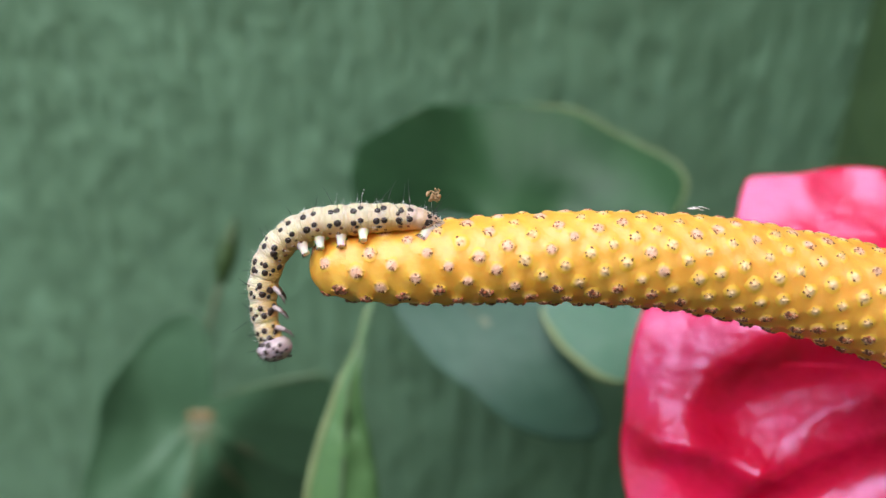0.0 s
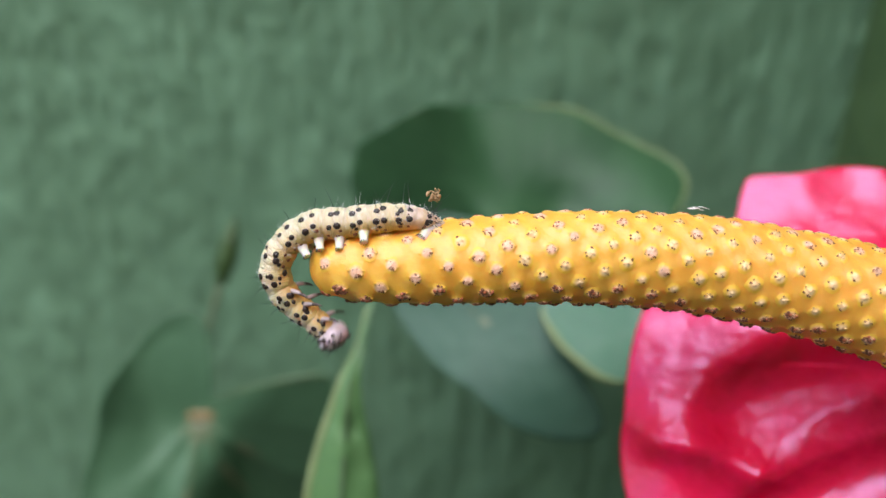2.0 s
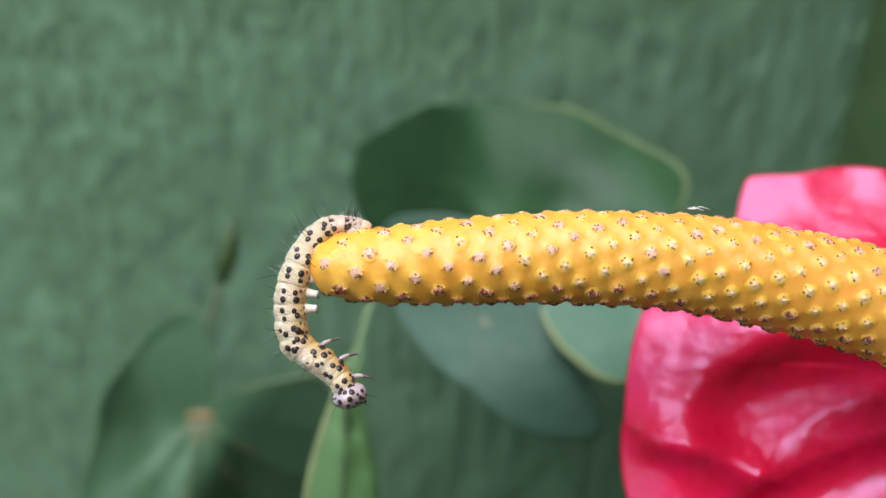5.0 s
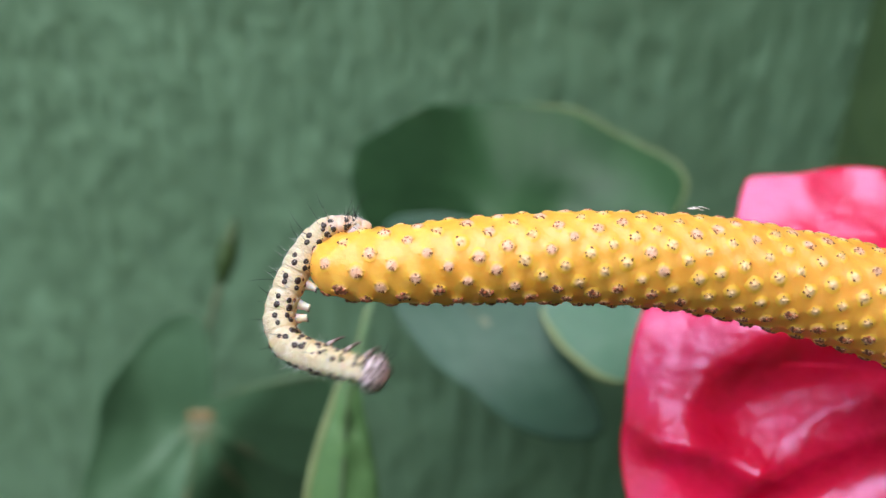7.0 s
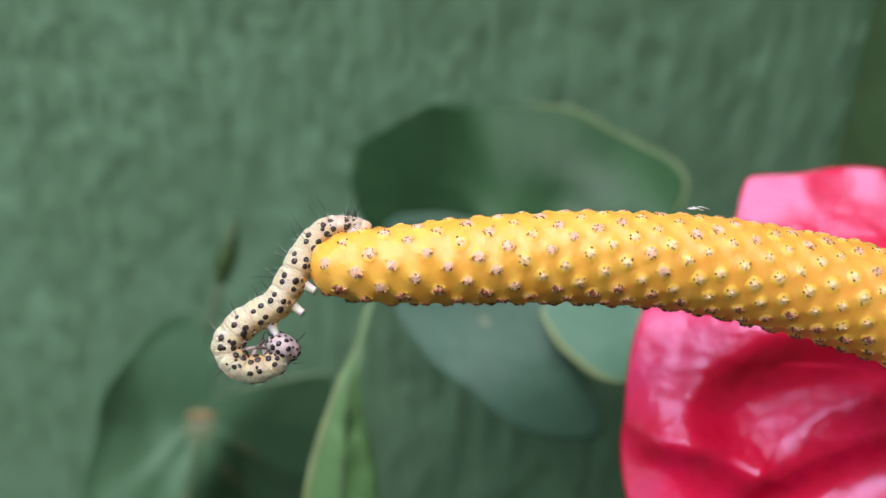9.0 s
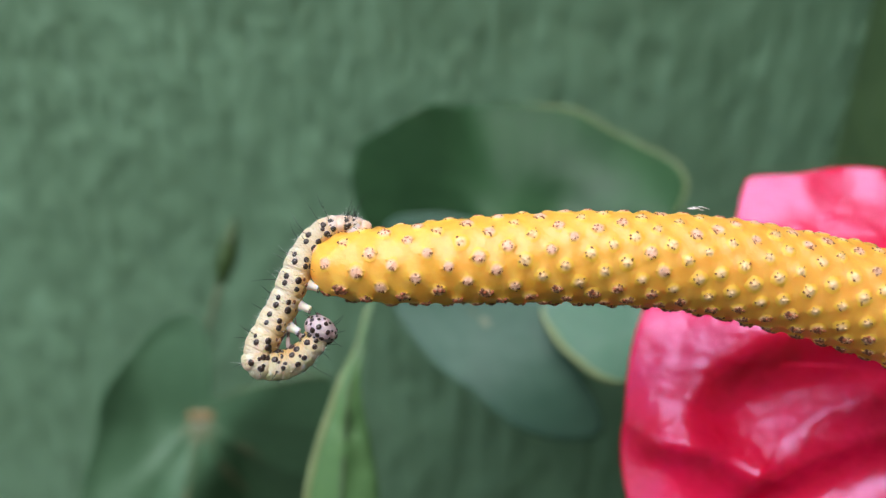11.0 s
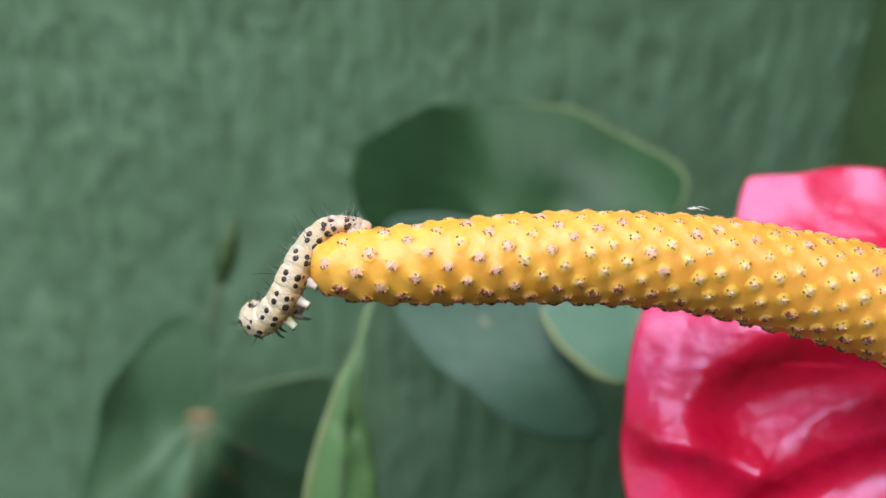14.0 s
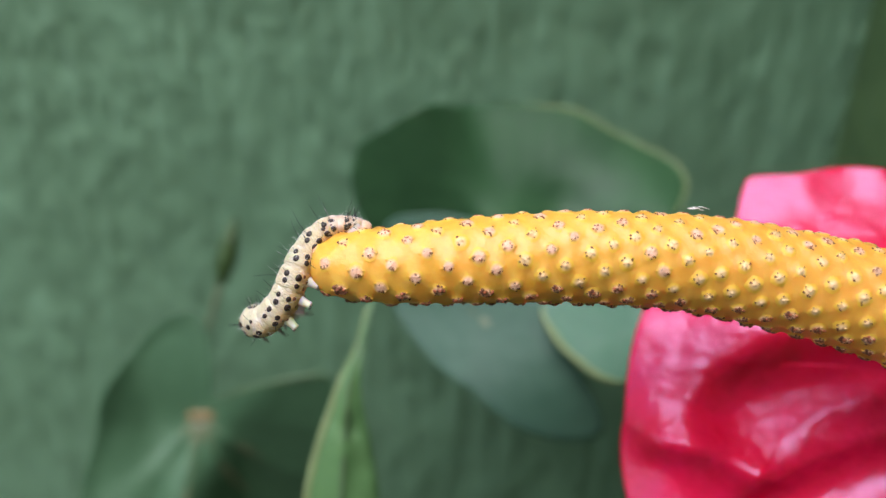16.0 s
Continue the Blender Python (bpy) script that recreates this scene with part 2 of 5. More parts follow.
SPADIX_LINE = [(-0.01416, -0.00104, 0.59804), (-0.01104, -0.00087, 0.59836), (-0.00504, -0.00079, 0.59852), (0.00096, -0.00062, 0.59883), (0.00696, -0.00048, 0.5991), (0.01296, -0.00039, 0.59926), (0.01896, -0.00048, 0.5991), (0.02496, -0.00065, 0.59878), (0.03096, -0.00104, 0.59804), (0.03696, -0.00163, 0.59693), (0.04296, -0.00228, 0.59571), (0.04896, -0.00315, 0.59407), (0.05685, -0.00365, 0.591), (0.06507, -0.00346, 0.58711)]
SPADIX_R = [(0, 0.0), (3, 17), (8, 28), (18, 40), (30, 47), (52, 56), (100, 64), (152, 68), (252, 74), (352, 77), (452, 80), (552, 82), (652, 84), (752, 88), (852, 91), (955, 95), (1060, 99), (1190, 104), (1320, 108)]
UNIT = 0.00006


def spadix_radius(s):
    s /= UNIT
    for (a, p), (b, q) in zip(SPADIX_R, SPADIX_R[1:]):
        if s <= b:
            return UNIT * (p + (q - p) * (s - a) / (b - a))
    return UNIT * SPADIX_R[-1][1]


SPADIX_COURSE = spline([own(p) for p in SPADIX_LINE], 1)


def floret_sites():
    """Where the florets sit, in a spiral: distance along the spadix and angle round it."""
    total, rnd = SPADIX_COURSE[1][-1], random.Random(5)
    s, sites = UNIT * 14, []
    while s < total - UNIT * 20:
        sites.append((s + UNIT * rnd.uniform(-3, 3), (len(sites) * math.radians(137.508) + rnd.uniform(-0.04, 0.04)) % (2 * math.pi)))
        s += UNIT * UNIT * (2250 - 750 * min(s / (UNIT * 500), 1)) / (2 * math.pi * max(spadix_radius(s), UNIT * 40))
    return sites


SITES = floret_sites()


def make_spadix():
    line = SPADIX_COURSE
    total = line[1][-1]
    bm = bmesh.new()
    steps = [UNIT * a for a in (0.3, 1.5, 3, 5, 8, 11, 14, 18, 22, 26, 30, 35, 40, 46, 52)]
    steps += [UNIT * 57 + (total - UNIT * 57) * k / 270 for k in range(271)]
    around = 120
    angles = np.arange(around) * 2 * np.pi / around
    at_s, at_a = np.array([q[0] for q in SITES]), np.array([q[1] for q in SITES])
    rings = []
    for s, (o, d, up) in zip(steps, frames_along(line, steps, Vector((0, 0, 1)))):
        side = d.cross(up)
        r = spadix_radius(s)
        gap = np.abs(at_a[None, :] - angles[:, None])
        gap = np.minimum(gap, 2 * np.pi - gap) * r
        far = ((gap / 1.15) ** 2 + (at_s[None, :] - s) ** 2) / (UNIT * UNIT)
        swell = UNIT * 5.5 * np.exp(-far / (16.5 - 2.5 * min(s / (UNIT * 500), 1)) ** 2).sum(1) * min(1, s / (UNIT * 20))
        ring = []
        for k in range(around):
            a = angles[k]
            q = r * (1 + 0.012 * noise.noise((s * 300, 2 * math.cos(a), 2 * math.sin(a)))) + swell[k] - UNIT * 2.3 * min(1, s / (UNIT * 20))
            ring.append(bm.verts.new(o + (up * math.cos(a) + side * math.sin(a)) * max(q, 1e-5)))
        rings.append(ring)
    for p, q in zip(rings, rings[1:]):
        for k in range(around):
            bm.faces.new((p[k], p[(k + 1) % around], q[(k + 1) % around], q[k]))
    bm.faces.new(rings[0][::-1])
    bm.faces.new(rings[-1])
    return part("spadix", bm, SPADIX, plant, "curved golden yellow spadix studded with tiny flowers"), line, total


spadix, spadix_line, spadix_length = make_spadix()


def floret_mesh(seed, dry, brown, flecks=0):
    """A low mound of four tepals, a pale stigma and dry anthers."""
    rnd = random.Random(seed)
    bm = bmesh.new()
    u = UNIT
    top = 1.2
    around, rings = 12, []
    def bulge(d):
        return 5.5 * (math.exp(-d * d / 272) - 1)
    for r, h in ((17, -0.9), (13, 0.2), (9, 0.7), (5, 1.0), (0.6, 1.15)):
        h += bulge(r)
        ring = []
        for k in range(around):
            a = 2 * math.pi * k / around
            q = r * (1 + 0.06 * math.cos(4 * a) * (r > 8) + rnd.uniform(-0.03, 0.03))
            ring.append(bm.verts.new((q * math.cos(a) * u, q * math.sin(a) * u, h * u)))
        rings.append(ring)
    for i, (p, q) in enumerate(zip(rings, rings[1:])):
        for k in range(around):
            bm.faces.new((p[k], p[(k + 1) % around], q[(k + 1) % around], q[k])).material_index = 1
    bm.faces.new(rings[-1]).material_index = 1

    def blob(x, y, z, r, h, slot):
        made = bmesh.ops.create_icosphere(bm, subdivisions=1, radius=1)["verts"]
        for v in made:
            w = 1 + rnd.uniform(-0.25, 0.25)
            v.co = Vector((x * u + v.co.x * r * u * w, y * u + v.co.y * r * u * w, z * u + v.co.z * h * u * w))
        for f in {f for v in made for f in v.link_faces}:
            f.material_index = slot
    if dry:
        # withered: a tan, crumpled patch with brown hooks below and at the sides
        for _ in range(10):
            a, d = rnd.uniform(0, 6.28), 10.5 * rnd.random() ** 0.6
            blob(1.35 * d * math.cos(a), d * math.sin(a), top + bulge(d) - 0.6, rnd.uniform(1.8, 3.6), rnd.uniform(0.5, 0.9), 1)
        for _ in range(7):
            a, d = rnd.uniform(3.3, 6.1) if rnd.random() < 0.5 else rnd.uniform(0, 6.28), rnd.uniform(5, 13)
            blob(d * math.cos(a), d * math.sin(a), 0.7 + bulge(d), rnd.uniform(1.1, 2.2), rnd.uniform(0.9, 1.6), 2 if rnd.random() < 0.75 else 3)
    else:
        # fresh: a pale shining nub with dark anthers beside it
        blob(0, 0, top - 0.7, rnd.uniform(4.0, 6.0), rnd.uniform(1.0, 1.6), 1)
        for _ in range(5):
            blob(rnd.uniform(-8, 8), rnd.uniform(-5, 5), top - 0.9, rnd.uniform(2.0, 3.6), rnd.uniform(0.6, 1.0), 1)
        for _ in range(rnd.choice((2, 3, 4, 4))):
            a, d = rnd.uniform(0.1, 3.0) if rnd.random() < 0.55 else rnd.uniform(0, 6.28), rnd.uniform(6.5, 12.5)
            blob(d * math.cos(a), d * math.sin(a), 0.8 + bulge(d), rnd.uniform(1.5, 2.5), rnd.uniform(1.1, 1.7), 2)
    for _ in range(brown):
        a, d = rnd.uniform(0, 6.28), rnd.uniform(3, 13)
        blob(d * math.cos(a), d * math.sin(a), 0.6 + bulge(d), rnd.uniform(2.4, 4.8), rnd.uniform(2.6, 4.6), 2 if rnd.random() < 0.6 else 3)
    for _ in range(flecks):
        a, d = rnd.uniform(0, 6.28), rnd.uniform(4, 15)
        blob(d * math.cos(a), d * math.sin(a), 1.0 + bulge(d), rnd.uniform(1.3, 2.6), rnd.uniform(1.0, 1.8), 3 if rnd.random() < 0.6 else 2)
    return mesh_of("floret", bm, [SPADIX, STIGMA_DRY if dry else STIGMA, ANTHER, RUST])


def make_florets():
    dry = [floret_mesh(s, True, 0) for s in range(7)]
    fresh = [floret_mesh(s + 20, False, 0) for s in range(7)]
    upper = [floret_mesh(s + 60, s < 4, 0, 4) for s in range(7)]
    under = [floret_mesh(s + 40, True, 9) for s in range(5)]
    rnd = random.Random(4)
    steps, placed = SITES, []
    for (o, d, up), (s, a) in zip(frames_along(spadix_line, [q[0] for q in steps], Vector((0, 0, 1))), steps):
        side = d.cross(up)
        out = (up * math.cos(a) + side * math.sin(a)).normalized()
        slope = (spadix_radius(s + UNIT * 5) - spadix_radius(s - UNIT * 5)) / (UNIT * 10)
        n = (out - d * slope).normalized()
        x = (d + out * slope).normalized()
        m = Matrix((x, n.cross(x), n)).transposed().to_4x4()
        m.translation = o + out * (spadix_radius(s) + UNIT * 3.4)
        # the dry anthers gather on each floret's upper edge
        y_up = m.to_3x3().inverted() @ Vector((0, 0, 1))
        turn = math.atan2(-y_up.x, y_up.y) if abs(y_up.x) + abs(y_up.y) > 0.2 else 0
        size = rnd.uniform(0.85, 1.08)
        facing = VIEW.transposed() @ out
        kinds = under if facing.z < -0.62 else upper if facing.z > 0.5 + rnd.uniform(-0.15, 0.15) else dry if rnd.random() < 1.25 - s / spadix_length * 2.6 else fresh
        m = m @ Matrix.Rotation(turn + rnd.uniform(-0.6, 0.6), 4, "Z") @ Matrix.Scale(size * (1 - 0.12 * min(s / (UNIT * 500), 1)), 4)
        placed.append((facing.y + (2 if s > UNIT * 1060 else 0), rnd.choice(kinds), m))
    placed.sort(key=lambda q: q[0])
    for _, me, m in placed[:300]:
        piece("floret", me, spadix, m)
    # the far side's florets, joined
    verts, faces, slots = [], [], []
    for _, me, m in placed[300:]:
        n = len(verts)
        verts += [m @ v.co for v in me.vertices]
        faces += [[n + k for k in p.vertices] for p in me.polygons]
        slots += [(p.material_index + 4 if me.materials[1] is STIGMA else p.material_index) for p in me.polygons]
    me = bpy.data.meshes.new("florets")
    me.from_pydata(verts, [], faces)
    for mat in (SPADIX, STIGMA_DRY, ANTHER, RUST, SPADIX, STIGMA, ANTHER, RUST):
        me.materials.append(mat)
    me.polygons.foreach_set("material_index", slots)
    ob = new("florets", me)
    ob.parent = spadix
    tagged(ob, kind="stuff")


def blade(name, centre, outline, mat, label, tilt_x=0.0, tilt_z=0.0, cup=0.0, wave=0.0, veins=(), vein_r=0.0014, margin=0.0, seed=0, rings=22, around=120, dimple=None, rim_mat=None, rim_span=None):
    """A leaf blade that stands upright before the wall: outline as (degrees, radius) pairs round its centre, tilted, cupped and waved, with thickness, veins and rim."""
    c = Vector(centre)

    def relief(x, z):
        y = x * tilt_x + z * tilt_z + cup * (x * x + z * z) + wave * noise.noise((x * 28 + seed, z * 28, seed))
        if dimple:
            y += dimple(x, z)
        return y
    bm = bmesh.new()
    grid = []
    for i in range(1, rings + 1):
        f = (i / rings) ** 0.85
        row = []
        for k in range(around):
            a = 2 * math.pi * k / around
            r = smooth_radius(outline, math.degrees(a)) * f
            x, z = r * math.cos(a), r * math.sin(a)
            row.append(bm.verts.new((x, relief(x, z), z)))
        grid.append(row)
    mid = bm.verts.new((0, relief(0, 0), 0))
    for k in range(around):
        bm.faces.new((mid, grid[0][k], grid[0][(k + 1) % around]))
    for p, q in zip(grid, grid[1:]):
        for k in range(around):
            bm.faces.new((p[k], q[k], q[(k + 1) % around], p[(k + 1) % around]))
    rim = [v.co.copy() for v in grid[-1]]
    ob = part(name, bm, mat, plant, label)
    ob.location = own(c)
    ob.rotation_euler = (-PITCH, 0, 0)
    thick = ob.modifiers.new("thickness", "SOLIDIFY")
    thick.thickness, thick.offset = 0.0005, 0
    if margin:
        bm = bmesh.new()
        lo, hi = [int(a / 360 * around) for a in (rim_span or (0, 360))]
        edge = [rim[k % around] for k in range(lo, hi + 1, 2)]
        tube(bm, edge, [margin, margin] if not rim_span else [margin * 0.3, margin, margin, margin, margin * 0.3], 6, 0, around)
        part("margin", bm, rim_mat, ob, "paler rim")
    for angle, reach, bend in veins:
        a = math.radians(angle)
        pts = []
        for k in range(7):
            f = k / 6
            r = smooth_radius(outline, angle + bend * f) * reach * f
            b = a + math.radians(bend) * f
            x, z = r * math.cos(b), r * math.sin(b)
            pts.append((x, relief(x, z) + vein_r * (0.75 - 0.45 * f), z))
        bm = bmesh.new()
        tube(bm, pts, [vein_r, vein_r * 0.3], 6, 0, 14)
        part("vein", bm, RIB, ob)
    return ob


def scaled(pairs, unit):
    return [(a, r * unit) for a, r in pairs]


def make_leaves():
    u = 0.00011

    def lobes(x, z):
        # one lobe hangs forward, the other leans back; between them a rounded fold
        ridge = (-85 - 0.3 * z / u) * u
        f = 0.5 + 0.5 * math.tanh((x - ridge) / (28 * u))
        pit = 0.003 * math.exp(-((x - 70 * u) ** 2 + (z + 35 * u) ** 2) / (60 * u) ** 2)
        back = 0.5 + 0.5 * math.tanh((x - 195 * u) / (50 * u))
        return (-0.6 * (1 - f) + 0.24 * f) * z + 0.6 * back * (z - 90 * u) + pit - 0.0008 * math.exp(-((x - ridge) / (30 * u)) ** 2)
    blade("leaf", (0.01437, 0.05975, 0.58032), scaled([(4, 285), (11, 276), (20, 238), (35, 200), (54, 183), (76, 162), (103, 163), (126, 184), (142, 212), (157, 250), (165, 279), (184, 279), (215, 221), (245, 163), (270, 144), (300, 183), (330, 212), (350, 249)], u),
          LEAF, "dark green heart-shaped leaf, its lobes folded", tilt_x=0.12, cup=1.5, wave=0.004, dimple=lobes, margin=0.0005, rim_mat=MARGIN, rim_span=(-15, 100), veins=[(104, 0.92, 10), (18, 0.85, 4), (150, 0.85, -6), (62, 0.8, 0)], vein_r=0.0007, seed=2)
    u = 0.0001
    blade("leaf", (0.00663, 0.04295, 0.56362), scaled([(0, 112), (30, 125), (60, 150), (90, 170), (120, 212), (134, 238), (152, 210), (175, 160), (204, 124), (240, 118), (268, 136), (293, 212), (307, 262), (318, 280), (331, 190), (345, 135)], u),
          LEAF_BLUE, "bluish green leaf, paler where it faces the sky", tilt_x=-0.1, tilt_z=0.1, cup=0.5, wave=0.006, veins=[(310, 0.9, 4), (130, 0.9, 0)], seed=5)
    u = 0.00009
    blade("leaf", (0.02732, 0.03361, 0.56523), scaled([(0, 100), (45, 120), (90, 120), (130, 130), (154, 131), (175, 100), (200, 76), (225, 66), (252, 68), (289, 78), (320, 85)], u),
          LEAF_PALE, "small green leaf with a pale curled margin", tilt_x=0.1, tilt_z=0.25, wave=0.003, margin=0.0007, rim_mat=MARGIN, rim_span=(150, 300), seed=8)
    u = 0.00011

    heart = scaled([(5, 240), (18, 240), (26, 140), (36, 60), (55, 45), (72, 90), (88, 180), (105, 184), (128, 162), (160, 150), (190, 162), (215, 222), (250, 335), (270, 385), (300, 340), (330, 265), (350, 236)], u)

    def hollows(x, z):
        # the side lobes hang over, the middle lies back; the leaf sinks along its veins
        right = 0.5 + 0.5 * math.tanh((x - 70 * u - 0.35 * z) / (30 * u))
        left = 0.5 + 0.5 * math.tanh((-x - 100 * u - 0.3 * z) / (22 * u))
        y = (-0.9 * right - 0.3 * left) * z + 0.3 * left * x - 0.42 * (1 - right) * (math.sqrt(z * z + 0.00001) + z) / 2
        a, r = math.degrees(math.atan2(z, x)) % 360, math.hypot(x, z) / u
        for v in (232, 262, 288, 318):
            y -= 0.0007 * min(r / 60, 1) * math.exp(-((a - v) / 9) ** 2)
        # the outer rim of the hanging lobe curls forward
        if 95 < a < 250:
            f = min(max((r * u / smooth_radius(heart, a) - 0.84) / 0.16, 0), 1)
            y -= 0.0008 * f * f
        return y
    blade("leaf", (-0.04785, 0.04641, 0.53818), heart,
          LEAF_SOFT, "dark green heart-shaped leaf with veins spreading from a tan junction", tilt_x=0.05, tilt_z=0.3, cup=1.0, wave=0.006, dimple=hollows, rings=30, margin=0.0005, rim_mat=VEIN, rim_span=(14, 48),
          veins=[(232, 0.9, 0), (262, 0.9, 0), (288, 0.9, 0), (318, 0.85, 0), (140, 0.85, -6)], vein_r=0.0014, seed=11)


def make_folded_leaf():
    """A young leaf seen nearly edge on, folded along its midrib, broadening downwards."""
    bm = bmesh.new()
    rows = []
    n = 40
    centre = spline([own(p) for p in ((-0.01145, 0.03124, 0.57356), (-0.01295, 0.02698, 0.56767), (-0.01434, 0.02389, 0.56398), (-0.01505, 0.02079, 0.55816), (-0.01566, 0.01707, 0.55116), (-0.01601, 0.01294, 0.5434), (-0.01664, 0.00932, 0.53233))], 1)
    total = centre[1][-1]
    for i in range(n + 1):
        f = i / n
        o = along(centre, total * f)
        grow = min(max((f - 0.1) / 0.65, 0), 1)
        left = right = 0.0006 + 0.0054 * grow * grow * (3 - 2 * grow)
        row = []
        for k in range(-6, 7):
            g = k / 6
            w = left if g < 0 else right
            dent = 0.0011 * grow * noise.noise((g * 1.3, f * 9, 4)) + 0.0016 * math.exp(-(((f - 0.42) / 0.03) ** 2 + ((g - 0.1) / 0.3) ** 2))
            row.append(bm.verts.new(o + VIEW @ Vector((g * w, 0.45 * abs(g) * w - 0.0006 * math.sin(9 * f) * g + dent, 0.0008 * math.sin(7 * f + g)))))
        rows.append(row)
    for p, q in zip(rows, rows[1:]):
        for k in range(12):
            bm.faces.new((p[k], p[k + 1], q[k + 1], q[k]))
    edge = [r[0].co.copy() for r in rows]
    rib = [r[6].co.copy() for r in rows]
    ob = part("leaf", bm, LEAF_YOUNG, plant, "young light green leaf folded along its midrib, with a pale edge")
    m = ob.modifiers.new("thickness", "SOLIDIFY")
    m.thickness, m.offset = 0.0005, 0
    bm = bmesh.new()
    tube(bm, edge[::2], [0.0004, 0.0007, 0.0007], 6, 0, 40)
    part("margin", bm, MARGIN, ob, "pale yellowish rim")
    bm = bmesh.new()
    tube(bm, rib[::3], [0.0003, 0.0006], 6, 0, 30)
    part("midrib", bm, VEIN, ob)


def stem(name, points, radii, mat, label=""):
    bm = bmesh.new()
    tube(bm, [own(p) for p in points], radii, 10, 0, 40)
    return part(name, bm, mat, plant, label)


def make_stems():
    bm = bmesh.new()
    bmesh.ops.create_icosphere(bm, subdivisions=3, radius=1)
    for v in bm.verts:
        v.co = own((-0.04727, 0.04578, 0.53871)) + VIEW @ Vector((v.co.x * 0.0032, v.co.y * 0.0008, v.co.z * 0.0012)) * (1 + 0.2 * noise.noise(v.co * 2))
    part("leaf_base", bm, JUNCTION, plant, "tan knot where the leaf meets its stalk")
    stem("shoot", [(-0.03997, 0.06098, 0.5741), (-0.04094, 0.05884, 0.57007), (-0.04286, 0.05613, 0.56285)], [0.0005, 0.0017, 0.0019, 0.0009], SPIKE, "dark olive pointed shoot")
    stem("petiole", [(-0.04275, 0.05664, 0.56381), (-0.04535, 0.05337, 0.55554), (-0.04809, 0.05005, 0.54716), (-0.04804, 0.04688, 0.53778)], [0.0006, 0.0005, 0.0006], RIB)
    stem("petiole", [(-0.04817, 0.04719, 0.53752), (-0.04745, 0.04908, 0.52616), (-0.04436, 0.04791, 0.51118), (-0.00999, 0.0171, 0.46175), (0.04, 0.05, 0.0)], [0.0016, 0.0018, 0.0025], VEIN)
    stem("petiole", [(0.01457, 0.06159, 0.57951), (0.03345, 0.06469, 0.56829), (0.05267, 0.05726, 0.55432), (0.05604, 0.03997, 0.53459), (0.045, 0.055, 0.0)], [0.0014, 0.0018, 0.0025], VEIN)
    stem("petiole", [(0.00673, 0.04463, 0.56253), (0.02145, 0.06564, 0.54453), (0.04826, 0.06049, 0.53485), (0.05221, 0.04067, 0.51886), (0.035, 0.06, 0.0)], [0.0012, 0.0018, 0.0025], VEIN)
    stem("petiole", [(0.02775, 0.03526, 0.56408), (0.04242, 0.04549, 0.54924), (0.04959, 0.03053, 0.52961), (0.05, 0.05, 0.0)], [0.0012, 0.0018, 0.0025], VEIN)
    stem("petiole", [(-0.01637, 0.00974, 0.53312), (-0.01288, -0.00076, 0.51337), (0.03, 0.05, 0.0)], [0.001, 0.0018, 0.0025], VEIN)
    stem("flower_stalk", [(0.06414, -0.00325, 0.5875), (0.07383, 0.00095, 0.5805), (0.08437, 0.00518, 0.55649), (0.045, 0.045, 0.0)], [0.0032, 0.003, 0.003, 0.004], VEIN)


def make_spathe():
    u = 0.00007

    crests = [(0.0065, 150, 75, [(-410, -330), (-402, -160), (-376, -70), (-330, -10), (-260, 40), (-160, 75), (10, 80)]),
              (0.0042, 110, 45, [(-330, -300), (-293, -242), (-180, -168), (-92, -124), (8, -87), (200, -40)]),
              (0.0036, 45, 30, [(-430, -145), (-343, -161), (-270, -196)]),
              (0.0012, 30, 45, [(-200, -135), (-130, -80), (-30, -36), (90, -10)]),
              (0.0050, 75, 45, [(-200, -360), (-150, -330), (-60, -290), (60, -250), (160, -220)])]

    def creases(x, z):
        # puckered folds, each a crest that stands forward: gentle above it, hollow below it
        px, pz = x / u + 14 * noise.noise((x * 60, z * 60, 3)), z / u + 14 * noise.noise((x * 60, z * 60, 9))
        y = 0.0
        for height, above, below, line in crests:
            best, over = 1e9, 1
            for (x0, z0), (x1, z1) in zip(line, line[1:]):
                ex, ez = x1 - x0, z1 - z0
                f = min(max(((px - x0) * ex + (pz - z0) * ez) / (ex * ex + ez * ez), 0), 1)
                d = math.hypot(px - x0 - f * ex, pz - z0 - f * ez)
                if d < best:
                    best, over = d, ex * (pz - z0) - ez * (px - x0)
            y -= height * math.exp(1 - math.sqrt(1 + (best / (above if over > 0 else below)) ** 2 * 2.2))
        rough = 0.45 if z < 0 else 1.1
        y += -0.0011 * noise.noise((x * 45, z * 45, 1.5)) - rough * 0.0011 * noise.noise((x * 130, z * 130, 4.5)) - 0.0002 * noise.noise((x * 330, z * 330, 7.5))
        # the upper lobe stands more upright
        if z > 60 * u:
            y += 0.2 * (z - 60 * u)
        return y
    outline = scaled([(0, 380), (45, 400), (75, 375), (91, 378), (106, 380), (113, 396), (118, 408), (122, 392), (131, 354), (150, 376), (167, 430), (187, 473), (207, 538), (235, 622), (262, 590), (290, 520), (325, 430)], u)
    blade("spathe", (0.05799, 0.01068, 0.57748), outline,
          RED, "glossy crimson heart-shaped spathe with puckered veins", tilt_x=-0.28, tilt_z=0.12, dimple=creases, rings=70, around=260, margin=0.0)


make_leaves()
make_folded_leaf()
make_stems()
make_spathe()

# ---- caterpillar ----
RINGS = 36
BASE = Vector((-0.01344, -0.00082, 0.59846))
caterpillar = tagged(new("caterpillar"), "cream caterpillar with black dots and bristles on the spadix tip", "caterpillar")
caterpillar.location = BASE


